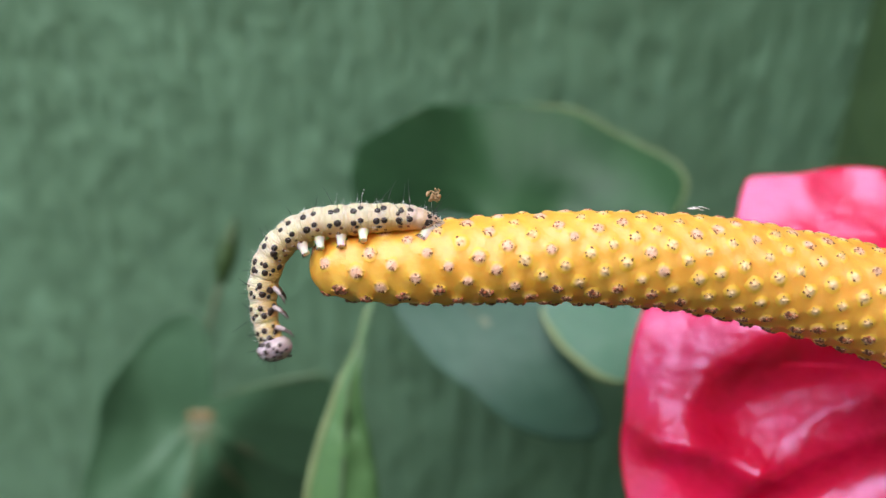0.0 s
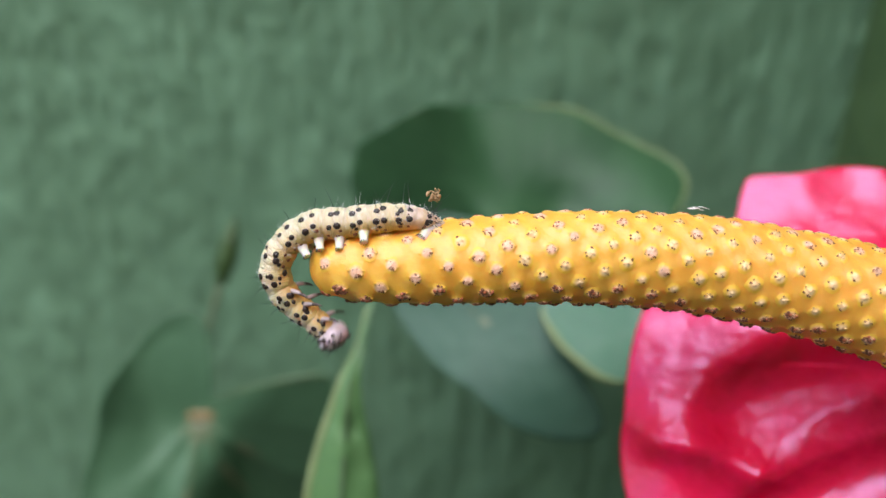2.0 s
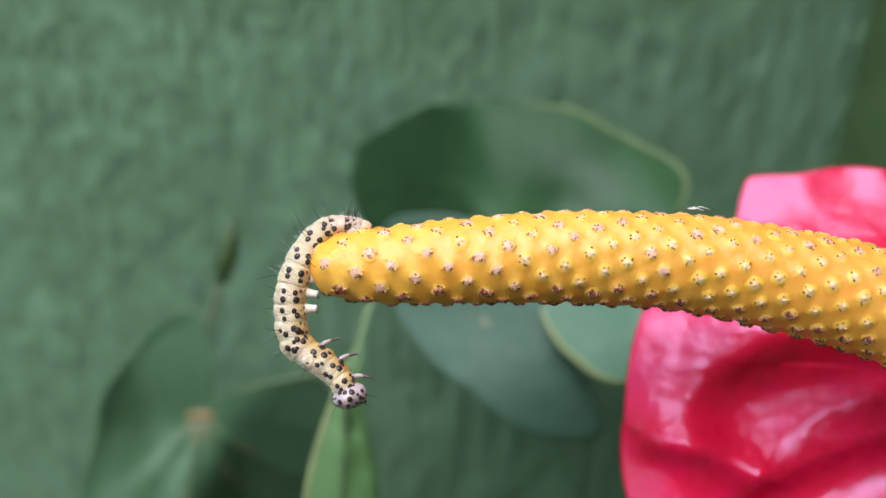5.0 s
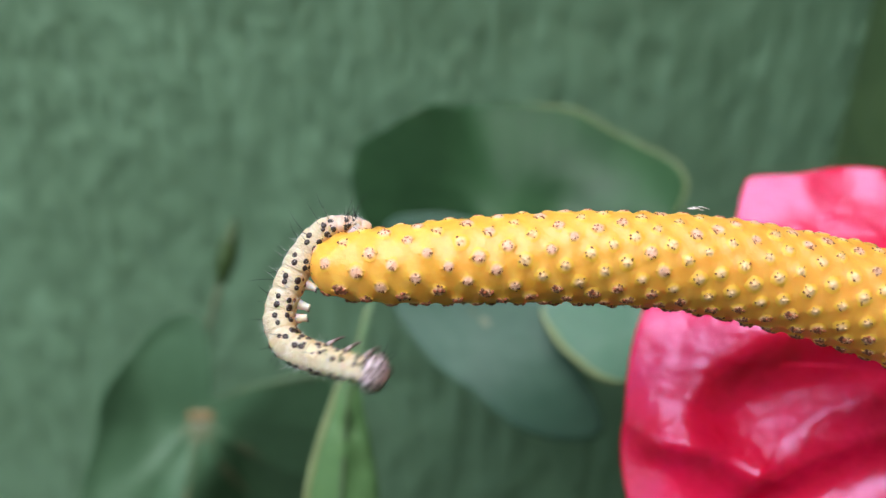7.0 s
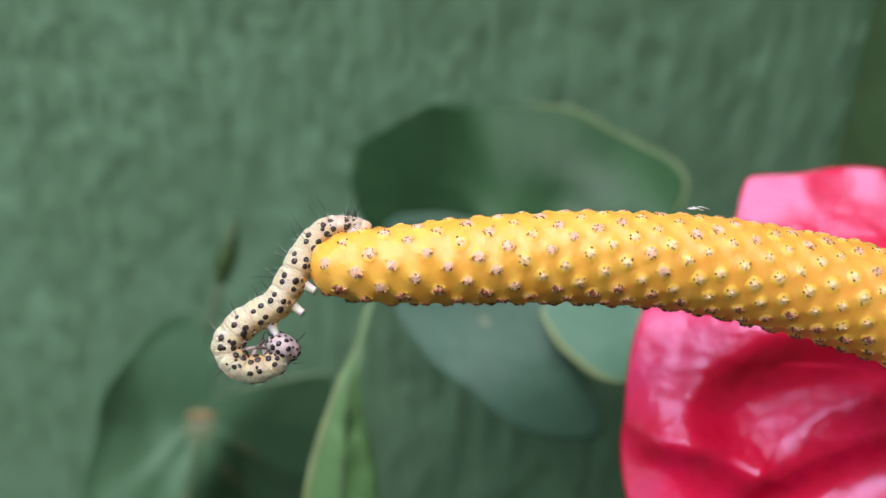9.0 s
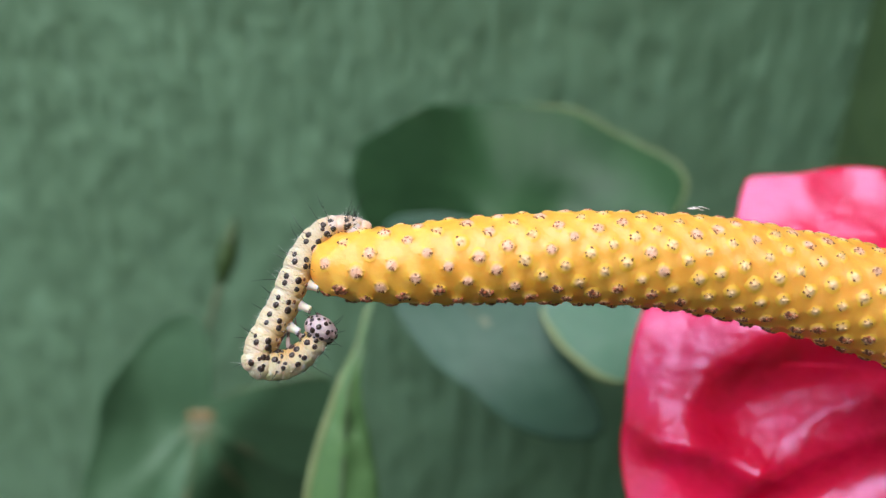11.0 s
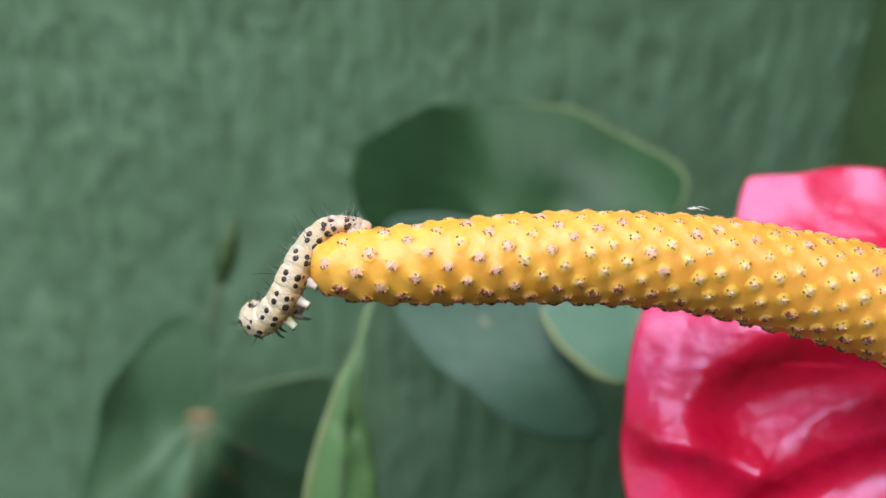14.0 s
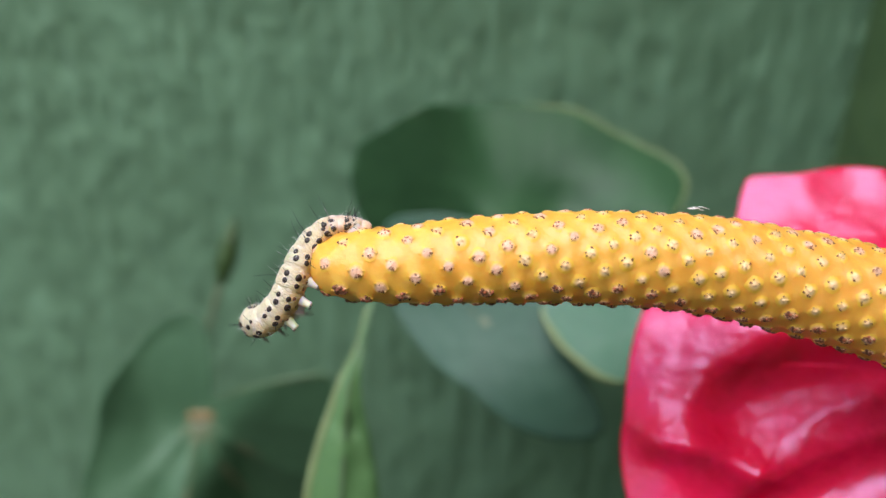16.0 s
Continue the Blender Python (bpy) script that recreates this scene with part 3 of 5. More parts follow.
def ring_radius(i):
    f = i / (RINGS - 1)
    r = 28.2
    if f < 0.38:
        r = 12 + 16.2 * math.sin(math.pi / 2 * f / 0.38) ** 0.7
    if f > 0.72:
        r = 28.2 - 6.4 * (f - 0.72) / 0.28
    return r * UNIT * (1.0 if i < 5 else (0.95, 1.03, 1.02)[i % 3])


def ring_mesh(r, seed):
    bm = bmesh.new()
    a = 0.00118
    lathe(bm, [(a * x, r * max(1 - abs(x) ** 3.0, 0.0) ** 0.4) for x in (-0.995, -0.95, -0.85, -0.7, -0.52, -0.35, -0.17, 0, 0.17, 0.35, 0.52, 0.7, 0.85, 0.95, 0.995)], 28)
    for v in bm.verts:
        # plump flanks, a flatter belly
        ang = math.atan2(v.co.z, v.co.y)
        k = 1 + 0.02 * math.cos(6 * ang) - 0.06 * max(-math.sin(ang), 0) + 0.05 * noise.noise((1.6 * math.cos(ang), 1.6 * math.sin(ang), seed * 3.7 + v.co.x * 600))
        v.co.y *= k
        v.co.z *= k
    return mesh_of("body_ring", bm, THORAX if seed > 26 else TAIL if seed < 5 else SKIN)


def wart_mesh(r, mat=None):
    bm = bmesh.new()
    bmesh.ops.create_icosphere(bm, subdivisions=2, radius=1)
    for v in bm.verts:
        v.co = Vector((v.co.x * r * 1.12, v.co.y * r, v.co.z * r * 0.42))
    return mesh_of("wart", bm, mat or BLACK)


def hair_mesh(length, lean, thin=1.0):
    bm = bmesh.new()
    tube(bm, [(0, 0, 0), (lean * 0.3, 0, length * 0.5), (lean, 0, length)], [0.000036 * thin, 0.000026 * thin, 0.000012 * thin], 5, 0, 6)
    return mesh_of("bristle", bm, HAIR)


def leg_mesh():
    """A jointed true leg with a dark claw."""
    bm = bmesh.new()
    u = UNIT
    tube(bm, [(0, 0, 4 * u), (2 * u, 0, -10 * u), (6 * u, 0, -18 * u)], [5 * u, 4 * u, 2.6 * u], 8, 0, 8)
    tube(bm, [(5 * u, 0, -16 * u), (9 * u, 0, -24 * u), (16 * u, 0, -31 * u)], [2.8 * u, 2.2 * u, 0.6 * u], 8, 1, 8)
    return mesh_of("leg", bm, [SHANK, CLAW])


def proleg_mesh():
    """A fleshy stub with a broad hooked foot."""
    bm = bmesh.new()
    u = UNIT
    m = Matrix.Rotation(radians(90), 4, "Y")
    lathe(bm, [(-8 * u, 12 * u), (0, 11 * u), (6 * u, 9.2 * u), (12 * u, 7.8 * u), (18 * u, 7 * u), (21.5 * u, 7.4 * u), (23 * u, 7 * u), (24 * u, 4.8 * u)], 14, 0, m)
    for k in range(8):
        a = math.pi * (k - 3.5) / 7
        tube(bm, [(6 * u * math.cos(a), 6 * u * math.sin(a), -22.5 * u), (8.2 * u * math.cos(a), 8.2 * u * math.sin(a), -24 * u), (7.4 * u * math.cos(a), 7.4 * u * math.sin(a), -26 * u)], [1.0 * u, 0.4 * u], 5, 1, 4)
    return mesh_of("proleg", bm, [FOOT, CLAW])


def on_ring(r, angle, x, sink):
    """The pose of a thing on a ring, its z outwards, angle in degrees from the back towards the left side."""
    a = math.radians(angle)
    out = Vector((0, math.sin(a), math.cos(a)))
    m = Matrix((Vector((1, 0, 0)), out.cross(Vector((1, 0, 0))), out)).transposed().to_4x4()
    m.translation = Vector((x, 0, 0)) + out * (r - sink)
    return m


def fuzz_mesh(r, seed):
    """Fine short pale hairs all over the back and flanks of a ring."""
    rnd = random.Random(seed + 300)
    verts, faces = [], []
    for _ in range(26):
        m = on_ring(r, rnd.uniform(-115, 115), rnd.uniform(-0.0005, 0.0005), 0.00005) @ pose(0, 0, 0, rnd.uniform(-35, 35), rnd.uniform(-50, 25), 0)
        n, length, w = len(verts), rnd.uniform(0.00035, 0.0008), 0.000011
        for k in range(3):
            a = 2.094 * k
            verts.append(m @ Vector((w * math.cos(a), w * math.sin(a), 0)))
        verts.append(m @ Vector((-0.2 * length, 0, length)))
        faces += [(n, n + 1, n + 3), (n + 1, n + 2, n + 3), (n + 2, n, n + 3)]
    me = bpy.data.meshes.new("fuzz")
    me.from_pydata(verts, [], faces)
    me.materials.append(SILK)
    return me


def make_caterpillar():
    warts = [wart_mesh(s * UNIT) for s in (5.5, 5.0, 3.5)]
    marks = [wart_mesh(s * UNIT, MARK) for s in (3.6, 2.6)]
    hairs = [hair_mesh(0.0008, 0.0002), hair_mesh(0.0013, 0.0003), hair_mesh(0.0028, -0.0006)]
    leg, proleg = leg_mesh(), proleg_mesh()
    pale = hair_mesh(0.0014, 0.0005, 0.35)
    pale.materials[0] = SILK
    rnd = random.Random(9)
    rings = []
    for i in range(RINGS):
        r = ring_radius(i)
        ob = new("body_ring", ring_mesh(r, i))
        ob.parent = caterpillar
        rings.append(ob)
        tagged(piece("fuzz", fuzz_mesh(r, i), ob, Matrix()), kind="stuff")
        seg, k = divmod(i, 3)
        for side in (1, -1):
            if k:
                for angle, kind in ((36, 1), (82, 0)) if i > 1 else ((36, 2),):
                    a = side * (angle + rnd.uniform(-4, 4) + (5 if k == 2 else -2))
                    x = rnd.uniform(-0.00012, 0.00012)
                    piece("wart", warts[kind], ob, on_ring(r, a, x, 0.00003) @ Matrix.Scale(rnd.uniform(0.85, 1.15), 4))
                    h = hairs[2] if (seg < 3 and angle == 36) or rnd.random() < 0.06 else hairs[rnd.randrange(2)]
                    if rnd.random() < (0.8 if seg < 2 else 0.3 if seg < 6 else 0.1):
                        piece("bristle", pale, ob, on_ring(r, a + rnd.uniform(-9, 9), x, 0) @ pose(0, 0, 0, rnd.uniform(-30, 30), rnd.uniform(-40, 10), rnd.uniform(0, 360)))
                    if angle == 36 or rnd.random() < 0.6:
                        piece("bristle", h, ob, on_ring(r, a, x, 0) @ pose(0, 0, 0, rnd.uniform(-20, 20), rnd.uniform(-25, 25), rnd.uniform(0, 360)))
                if seg < 1:
                    for _ in range(6):
                        piece("bristle", hairs[rnd.choice((0, 0, 1))], ob, on_ring(r, side * rnd.uniform(5, 90), rnd.uniform(-0.0004, 0.0004), 0) @ pose(0, 0, 0, rnd.uniform(-40, 40), rnd.uniform(-60, 20), 0))
                if seg < 2:
                    for _ in range(5):
                        piece("wart", rnd.choice(marks + warts[2:]), ob, on_ring(r, side * rnd.uniform(15, 130), rnd.uniform(-0.0004, 0.0004), 0.00005) @ Matrix.Scale(rnd.uniform(0.6, 1.1), 4))
                for low in (104, 124) if seg < 8 else (62, 112, 134)[: 2 + k % 2]:
                    a = side * (low + rnd.uniform(-7, 7))
                    kind = rnd.choice(marks) if seg < 8 and (k == 1 or low > 110) else warts[rnd.choice((1, 2, 2)) if seg > 7 else 2]
                    piece("wart", kind, ob, on_ring(r * 0.985, a, rnd.uniform(-0.0003, 0.0003), 0.00006) @ Matrix.Scale(rnd.uniform(0.8, 1.2), 4))
            if k == 1 and 3 <= seg <= 6:
                m = on_ring(r, side * (128 if seg == 3 else 143), 0, 0.0003) @ Matrix.Rotation(radians(180), 4, "X")
                piece("proleg", proleg, ob, m @ Matrix.Scale(0.95, 4))
            if i == 1:
                m = on_ring(r, side * 140, -0.0002, 0.0003) @ Matrix.Rotation(radians(180), 4, "X") @ pose(0, 0, 0, 0, -35, 0)
                piece("anal_proleg", proleg, ob, m @ Matrix.Scale(1.3, 4))
            if k == 1 and seg >= 9:
                m = on_ring(r, side * 138, 0, 0.0002) @ Matrix.Rotation(radians(180), 4, "X") @ pose(0, 0, 0, 0, -10, 0)
                piece("leg", leg, ob, m @ Matrix.Scale(1.12, 4))
                piece("wart", warts[1], ob, on_ring(r, side * 122, 0.0003, 0.00003))
    bm = bmesh.new()
    bmesh.ops.create_uvsphere(bm, u_segments=36, v_segments=24, radius=1)
    for v in bm.verts:
        x, y, z = v.co
        # a rounded capsule, flatter in front, with a groove down the middle
        groove = 1 - 0.05 * math.exp(-(y / 0.1) ** 2) * (z > -0.2)
        v.co = Vector((x * 0.00135, y * 0.00195 * (1 - 0.08 * max(x, 0)), z * 0.0018 * groove - 0.0002 * max(x, 0)))
    head = part("head", bm, HEAD, caterpillar, "pinkish white head capsule with black dots")
    for side in (1, -1):
        for x, angle, kind in ((-0.6, 30, 0), (-0.35, 75, 0), (0.05, 25, 1), (0.1, 60, 0), (0.3, 95, 1), (0.55, 40, 1), (0.6, 75, 2), (0.5, 110, 2), (0.75, 20, 2), (-0.1, 112, 1), (0.75, 100, 2), (-0.7, 100, 2), (0.3, 10, 2), (-0.3, 8, 2), (-0.5, 52, 1), (0.35, 130, 2), (0.0, 90, 2), (0.85, 55, 2)):
            rr = math.sqrt(1 - x * x)
            a = math.radians(angle) * side
            n = Vector((x / 0.00135, rr * math.sin(a) / 0.00195, rr * math.cos(a) / 0.0018)).normalized()
            m = n.to_track_quat("Z", "Y").to_matrix().to_4x4()
            m.translation = Vector((x * 0.00135, rr * math.sin(a) * 0.00195, rr * math.cos(a) * 0.0018 - 0.0002 * max(x, 0)))
            piece("wart", warts[kind], head, m @ Matrix.Scale(rnd.uniform(0.6, 0.95), 4))
            if rnd.random() < 0.4:
                piece("bristle", hairs[1], head, m @ pose(0, 0, 0, rnd.uniform(-20, 20), rnd.uniform(-20, 20), 0))
    bm = bmesh.new()
    for side in (1, -1):
        tube(bm, [(0.0009, side * 0.0003, -0.0009), (0.0012, side * 0.0003, -0.0012), (0.0013, side * 0.0001, -0.0014)], [0.00026, 0.0002, 0.0001], 8, 0, 8)
    part("jaws", bm, CLAW, head, "brownish mouthparts")
    return rings, head


body_rings, caterpillar_head = make_caterpillar()

# ---- crumb on a thread at the caterpillar's tail ----
CRUMB = Vector((-0.00076, 0.00084, 0.60585))


def make_crumb():
    rnd = random.Random(3)
    bm = bmesh.new()
    for _ in range(16):
        made = bmesh.ops.create_icosphere(bm, subdivisions=1, radius=1)["verts"]
        o = Vector((rnd.gauss(0, 0.00035), rnd.gauss(0, 0.0003), rnd.gauss(0, 0.0003)))
        r = rnd.uniform(0.00012, 0.0003)
        for v in made:
            v.co = o + v.co * r * rnd.uniform(0.7, 1.3)
    for _ in range(7):
        a = rnd.uniform(0, 6.28)
        tube(bm, [(0, 0, 0), (0.0005 * math.cos(a), 0, 0.0005 * math.sin(a)), (0.00085 * math.cos(a + 0.5), 0, 0.00085 * math.sin(a + 0.5))], [0.00008, 0.00005], 5, 0, 5)
    ob = part("crumb", bm, FRASS)
    ob.location = CRUMB
    return tagged(ob, "tan dried flower crumb caught on the caterpillar's tail hairs", "crumb")


crumb = make_crumb()


def make_lint():
    rnd = random.Random(7)
    bm = bmesh.new()
    o = Vector((0.02762, 0.00339, 0.60318))
    for k in range(5):
        a = Vector((rnd.uniform(-0.0012, 0.0002), rnd.uniform(-0.0003, 0.0003), rnd.uniform(-0.0002, 0.0001)))
        b = Vector((rnd.uniform(0.0002, 0.0013), rnd.uniform(-0.0003, 0.0003), rnd.uniform(-0.0003, 0.0001)))
        tube(bm, [a, (a + b) / 2 + Vector((0, 0, rnd.uniform(0.0001, 0.0003))), b], [0.00003, 0.00003], 5, 0, 10)
    ob = part("lint", bm, SILK)
    ob.location = o
    tagged(ob, "wisp of white lint caught on the spadix", "lint")


make_lint()
make_florets()

# ---- movement ----
BENDS = []
BODY = 510 * UNIT / MM


def bend(t, roll, *points):
    """The caterpillar's midline from tail to head at t seconds, in mm from its base, and how far its back turns to the viewer."""
    line = spline(points, 5)
    total = line[1][-1]
    fractions = [(i + 1.0) / (RINGS + 2.6) for i in range(RINGS)] + [(RINGS + 1.6) / (RINGS + 2.6)]
    steps = [BODY * f + (total - BODY) * f * f for f in fractions]
    # a tail that rises from the spadix turns its back outwards
    rise = (VIEW.transposed() @ (along(line, 1.0) - along(line, 0.0))).normalized()
    poses = []
    for f, (o, d, up) in zip(fractions, frames_along(line, steps, VIEW @ Vector((1.2 * max(rise.z, 0), -0.3, 0.95)))):
        up = Matrix.Rotation(radians(-roll) * min(f * 1.6, 1.0), 3, d) @ up
        m = Matrix((d, up.cross(d), up)).transposed().to_4x4()
        m.translation = o * MM
        poses.append(m)
    BENDS.append((t, poses))


def motions():
    bend(0.0, 0, (13.4, 0.8, 4.1), (10.6, -0.1, 5.6), (6.8, 0.0, 5.55), (3.3, -0.1, 5.3), (-0.5, -0.2, 4.7), (-3.8, -0.7, 2.4), (-5.2, -2.1, -0.8), (-5.1, -3.8, -3.9), (-3.8, -6.0, -7.4))
    bend(0.2, 10, (13.4, 0.8, 4.1), (10.6, -0.1, 5.6), (6.8, 0.0, 5.55), (3.3, -0.1, 5.3), (-0.5, -0.1, 4.9), (-3.6, -1.1, 3.1), (-4.6, -2.5, 0.4), (-3.8, -4.3, -2.3), (-0.7, -6.3, -5.4))
    bend(0.3, 20, (13.4, 0.8, 4.1), (10.6, -0.1, 5.6), (6.8, 0.0, 5.55), (3.3, -0.1, 5.3), (-0.1, -0.3, 5.3), (-2.9, -1.4, 3.8), (-3.7, -3.0, 1.4), (-2.7, -4.8, -1.3), (-0.0, -6.8, -4.5))
    bend(0.4, 35, (13.4, 0.8, 4.1), (10.6, -0.1, 5.6), (6.8, 0.0, 5.55), (3.3, -0.1, 5.3), (0.2, -0.2, 5.4), (-2.0, -1.7, 4.5), (-2.0, -3.9, 2.8), (0.1, -6.2, 0.6), (3.2, -7.3, -1.0), (6.0, -7.9, -2.1))
    bend(0.5, 40, (13.4, 0.8, 4.1), (10.6, -0.1, 5.6), (6.8, 0.0, 5.55), (3.3, -0.1, 5.3), (0.4, -0.1, 5.5), (-2.0, -1.3, 4.6), (-2.3, -3.5, 2.9), (0.1, -5.9, 0.4), (3.2, -7.2, -1.4), (6.2, -7.9, -2.7))
    bend(0.6, 35, (13.4, 0.8, 4.1), (10.6, -0.1, 5.6), (6.8, 0.0, 5.55), (3.3, -0.1, 5.3), (0.4, -0.1, 5.5), (-2.0, -1.4, 4.4), (-2.3, -3.1, 2.4), (-0.7, -5.4, -0.6), (1.3, -6.6, -2.8), (3.3, -7.5, -4.6))
    bend(0.7, 30, (13.4, 0.8, 4.1), (10.6, -0.1, 5.6), (6.8, 0.0, 5.55), (3.3, -0.1, 5.3), (0.4, -0.1, 5.5), (-2.0, -1.4, 4.4), (-2.4, -2.9, 2.2), (-0.8, -5.0, -1.1), (1.2, -6.2, -3.4), (3.4, -7.1, -5.1))
    bend(0.8, 25, (13.4, 0.8, 4.1), (10.6, -0.1, 5.6), (6.8, 0.0, 5.55), (3.3, -0.1, 5.3), (0.2, -0.2, 5.4), (-2.1, -1.3, 4.0), (-2.3, -3.1, 1.8), (-0.8, -5.3, -1.6), (1.2, -6.9, -4.7), (2.6, -8.3, -6.7))
    bend(0.9, 25, (13.4, 0.8, 4.1), (10.6, -0.1, 5.6), (6.8, 0.0, 5.55), (3.3, -0.1, 5.3), (0.2, -0.2, 5.3), (-2.3, -1.4, 3.8), (-2.8, -3.4, 1.3), (-2.4, -5.8, -2.0), (-2.6, -7.6, -4.1), (-2.7, -9.6, -5.8))
    bend(1.0, 20, (13.4, 0.8, 4.1), (10.6, -0.1, 5.6), (6.8, 0.0, 5.55), (3.3, -0.1, 5.3), (-0.1, -0.2, 5.3), (-2.7, -1.5, 3.5), (-3.4, -3.7, 0.7), (-3.1, -6.3, -1.0), (-3.5, -9.2, -2.0), (-3.7, -10.7, -2.3))
    bend(1.1, 25, (13.4, 0.8, 4.1), (10.6, -0.1, 5.6), (6.8, 0.0, 5.55), (3.3, -0.1, 5.3), (-0.1, -0.2, 5.3), (-2.3, -1.8, 4.3), (-2.5, -4.7, 3.9), (-2.0, -8.5, 4.5), (-1.3, -12.5, 5.9))
    bend(1.2, 40, (13.4, 0.8, 4.1), (10.6, -0.1, 5.6), (6.8, 0.0, 5.55), (3.3, -0.1, 5.3), (0.2, -0.1, 5.5), (-1.7, -1.3, 5.3), (-1.5, -3.9, 4.1), (1.5, -6.4, 3.3), (4.6, -7.6, 3.6), (8.4, -7.8, 4.6))
    bend(1.3, 40, (13.4, 0.8, 4.1), (10.6, -0.1, 5.6), (6.8, 0.0, 5.55), (3.3, -0.1, 5.3), (0.2, -0.1, 5.5), (-2.0, -1.5, 4.9), (-2.0, -3.7, 3.3), (0.4, -6.0, 0.8), (3.5, -7.6, -0.8), (7.5, -8.3, -1.6))
    bend(1.4, 35, (13.4, 0.8, 4.1), (10.6, -0.1, 5.6), (6.8, 0.0, 5.55), (3.3, -0.1, 5.3), (0.4, -0.1, 5.5), (-1.6, -1.1, 4.9), (-1.6, -2.9, 2.9), (-1.0, -5.3, -0.3), (-0.6, -7.4, -3.6), (-0.5, -10.4, -8.0))
    bend(1.5, 35, (13.4, 0.8, 4.1), (10.6, -0.1, 5.6), (6.8, 0.0, 5.55), (3.3, -0.1, 5.3), (0.7, -0.1, 5.5), (-0.9, -1.0, 5.1), (-1.0, -2.9, 2.9), (-0.6, -5.3, -0.3), (-0.1, -7.1, -3.8), (-0.7, -8.8, -6.4), (-0.8, -10.7, -9.3))
    bend(1.6, 20, (13.4, 0.8, 4.1), (10.6, -0.1, 5.6), (6.8, 0.0, 5.55), (3.3, -0.1, 5.3), (0.4, -0.2, 5.4), (-2.1, -1.3, 4.0), (-2.4, -3.2, 1.1), (-1.5, -4.9, -2.2), (-0.3, -6.4, -5.0), (-0.3, -8.3, -8.6))
    bend(1.7, 10, (13.4, 0.8, 4.1), (10.6, -0.1, 5.6), (6.8, 0.0, 5.55), (3.3, -0.1, 5.3), (0.2, -0.2, 5.3), (-2.6, -0.9, 3.5), (-3.3, -2.1, 0.5), (-2.1, -3.6, -3.0), (0.2, -4.8, -5.8), (2.4, -6.0, -8.7))
    bend(1.8, 0, (13.4, 0.8, 4.1), (10.6, -0.1, 5.6), (6.8, 0.0, 5.5), (3.3, -0.1, 5.0), (0.2, -0.3, 5.0), (-2.9, -0.5, 2.9), (-3.5, -1.3, 0.0), (-2.2, -2.3, -3.2), (-0.5, -2.7, -5.0), (2.2, -3.5, -7.2))
    bend(1.9, 0, (13.4, 0.8, 4.1), (10.6, -0.1, 5.6), (6.8, 0.0, 5.5), (3.3, -0.1, 5.0), (0.2, -0.3, 5.0), (-2.9, -0.5, 2.9), (-3.9, -1.2, 0.2), (-2.9, -1.8, -2.9), (-0.6, -2.3, -4.9), (2.7, -2.6, -6.2))
    bend(2.0, 0, (13.4, 0.8, 4.1), (10.6, -0.1, 5.6), (6.8, 0.0, 5.5), (3.3, -0.1, 5.0), (0.1, -0.1, 4.7), (-2.9, -0.5, 2.7), (-4.1, -1.3, 0.0), (-2.8, -1.9, -3.1), (-0.6, -2.3, -5.0), (2.3, -3.3, -7.5))
    bend(2.1, 5, (13.4, 0.8, 4.1), (10.6, -0.1, 5.6), (6.8, 0.0, 5.5), (3.3, -0.1, 5.0), (0.0, -0.1, 4.8), (-2.9, -0.6, 2.6), (-3.9, -1.9, -0.4), (-3.4, -3.5, -4.2), (-3.2, -4.9, -6.7), (-2.7, -6.7, -10.1))
    bend(2.2, 10, (13.4, 0.8, 4.1), (10.6, -0.1, 5.6), (6.8, 0.0, 5.5), (3.3, -0.1, 5.0), (0.0, -0.1, 4.7), (-2.9, -1.0, 2.5), (-4.6, -2.7, -0.6), (-6.0, -4.6, -3.6), (-7.2, -6.4, -5.7), (-8.7, -8.5, -8.3))
    bend(2.3, 10, (13.4, 0.8, 4.1), (10.6, -0.1, 5.6), (6.8, 0.0, 5.5), (3.3, -0.1, 5.0), (0.0, -0.1, 4.7), (-2.9, -1.0, 2.5), (-5.2, -2.7, -0.6), (-6.8, -4.8, -3.4), (-8.3, -6.5, -5.3), (-9.9, -8.4, -7.4))
    bend(2.4, 10, (13.4, 0.8, 4.1), (10.6, -0.1, 5.6), (6.8, 0.0, 5.5), (3.3, -0.1, 5.0), (0.0, -0.1, 4.7), (-2.9, -1.0, 2.5), (-5.1, -2.7, -0.6), (-6.6, -4.8, -3.4), (-8.0, -6.5, -5.3), (-9.3, -8.4, -7.4))
    bend(2.5, 15, (13.4, 0.8, 4.1), (10.6, -0.1, 5.6), (6.8, 0.0, 5.5), (3.3, -0.1, 5.0), (0.6, -0.2, 5.0), (-2.4, -1.0, 3.1), (-3.0, -2.6, 0.0), (-2.2, -4.8, -3.4), (-1.7, -6.7, -6.2), (-1.5, -9.0, -9.8))
    bend(2.6, 25, (13.4, 0.8, 4.1), (10.6, -0.1, 5.6), (6.8, 0.0, 5.5), (3.3, -0.1, 5.0), (0.6, -0.2, 5.2), (-1.9, -1.1, 3.5), (-2.0, -2.9, 0.9), (-0.2, -5.0, -2.6), (2.0, -6.7, -5.5), (3.9, -8.4, -8.8))
    bend(2.7, 15, (13.4, 0.8, 4.1), (10.6, -0.1, 5.6), (6.8, 0.0, 5.5), (3.3, -0.1, 5.0), (0.6, -0.2, 5.2), (-2.1, -0.9, 3.2), (-2.4, -2.4, 0.6), (-1.0, -3.8, -2.7), (0.8, -4.5, -5.2), (3.2, -5.3, -7.3))
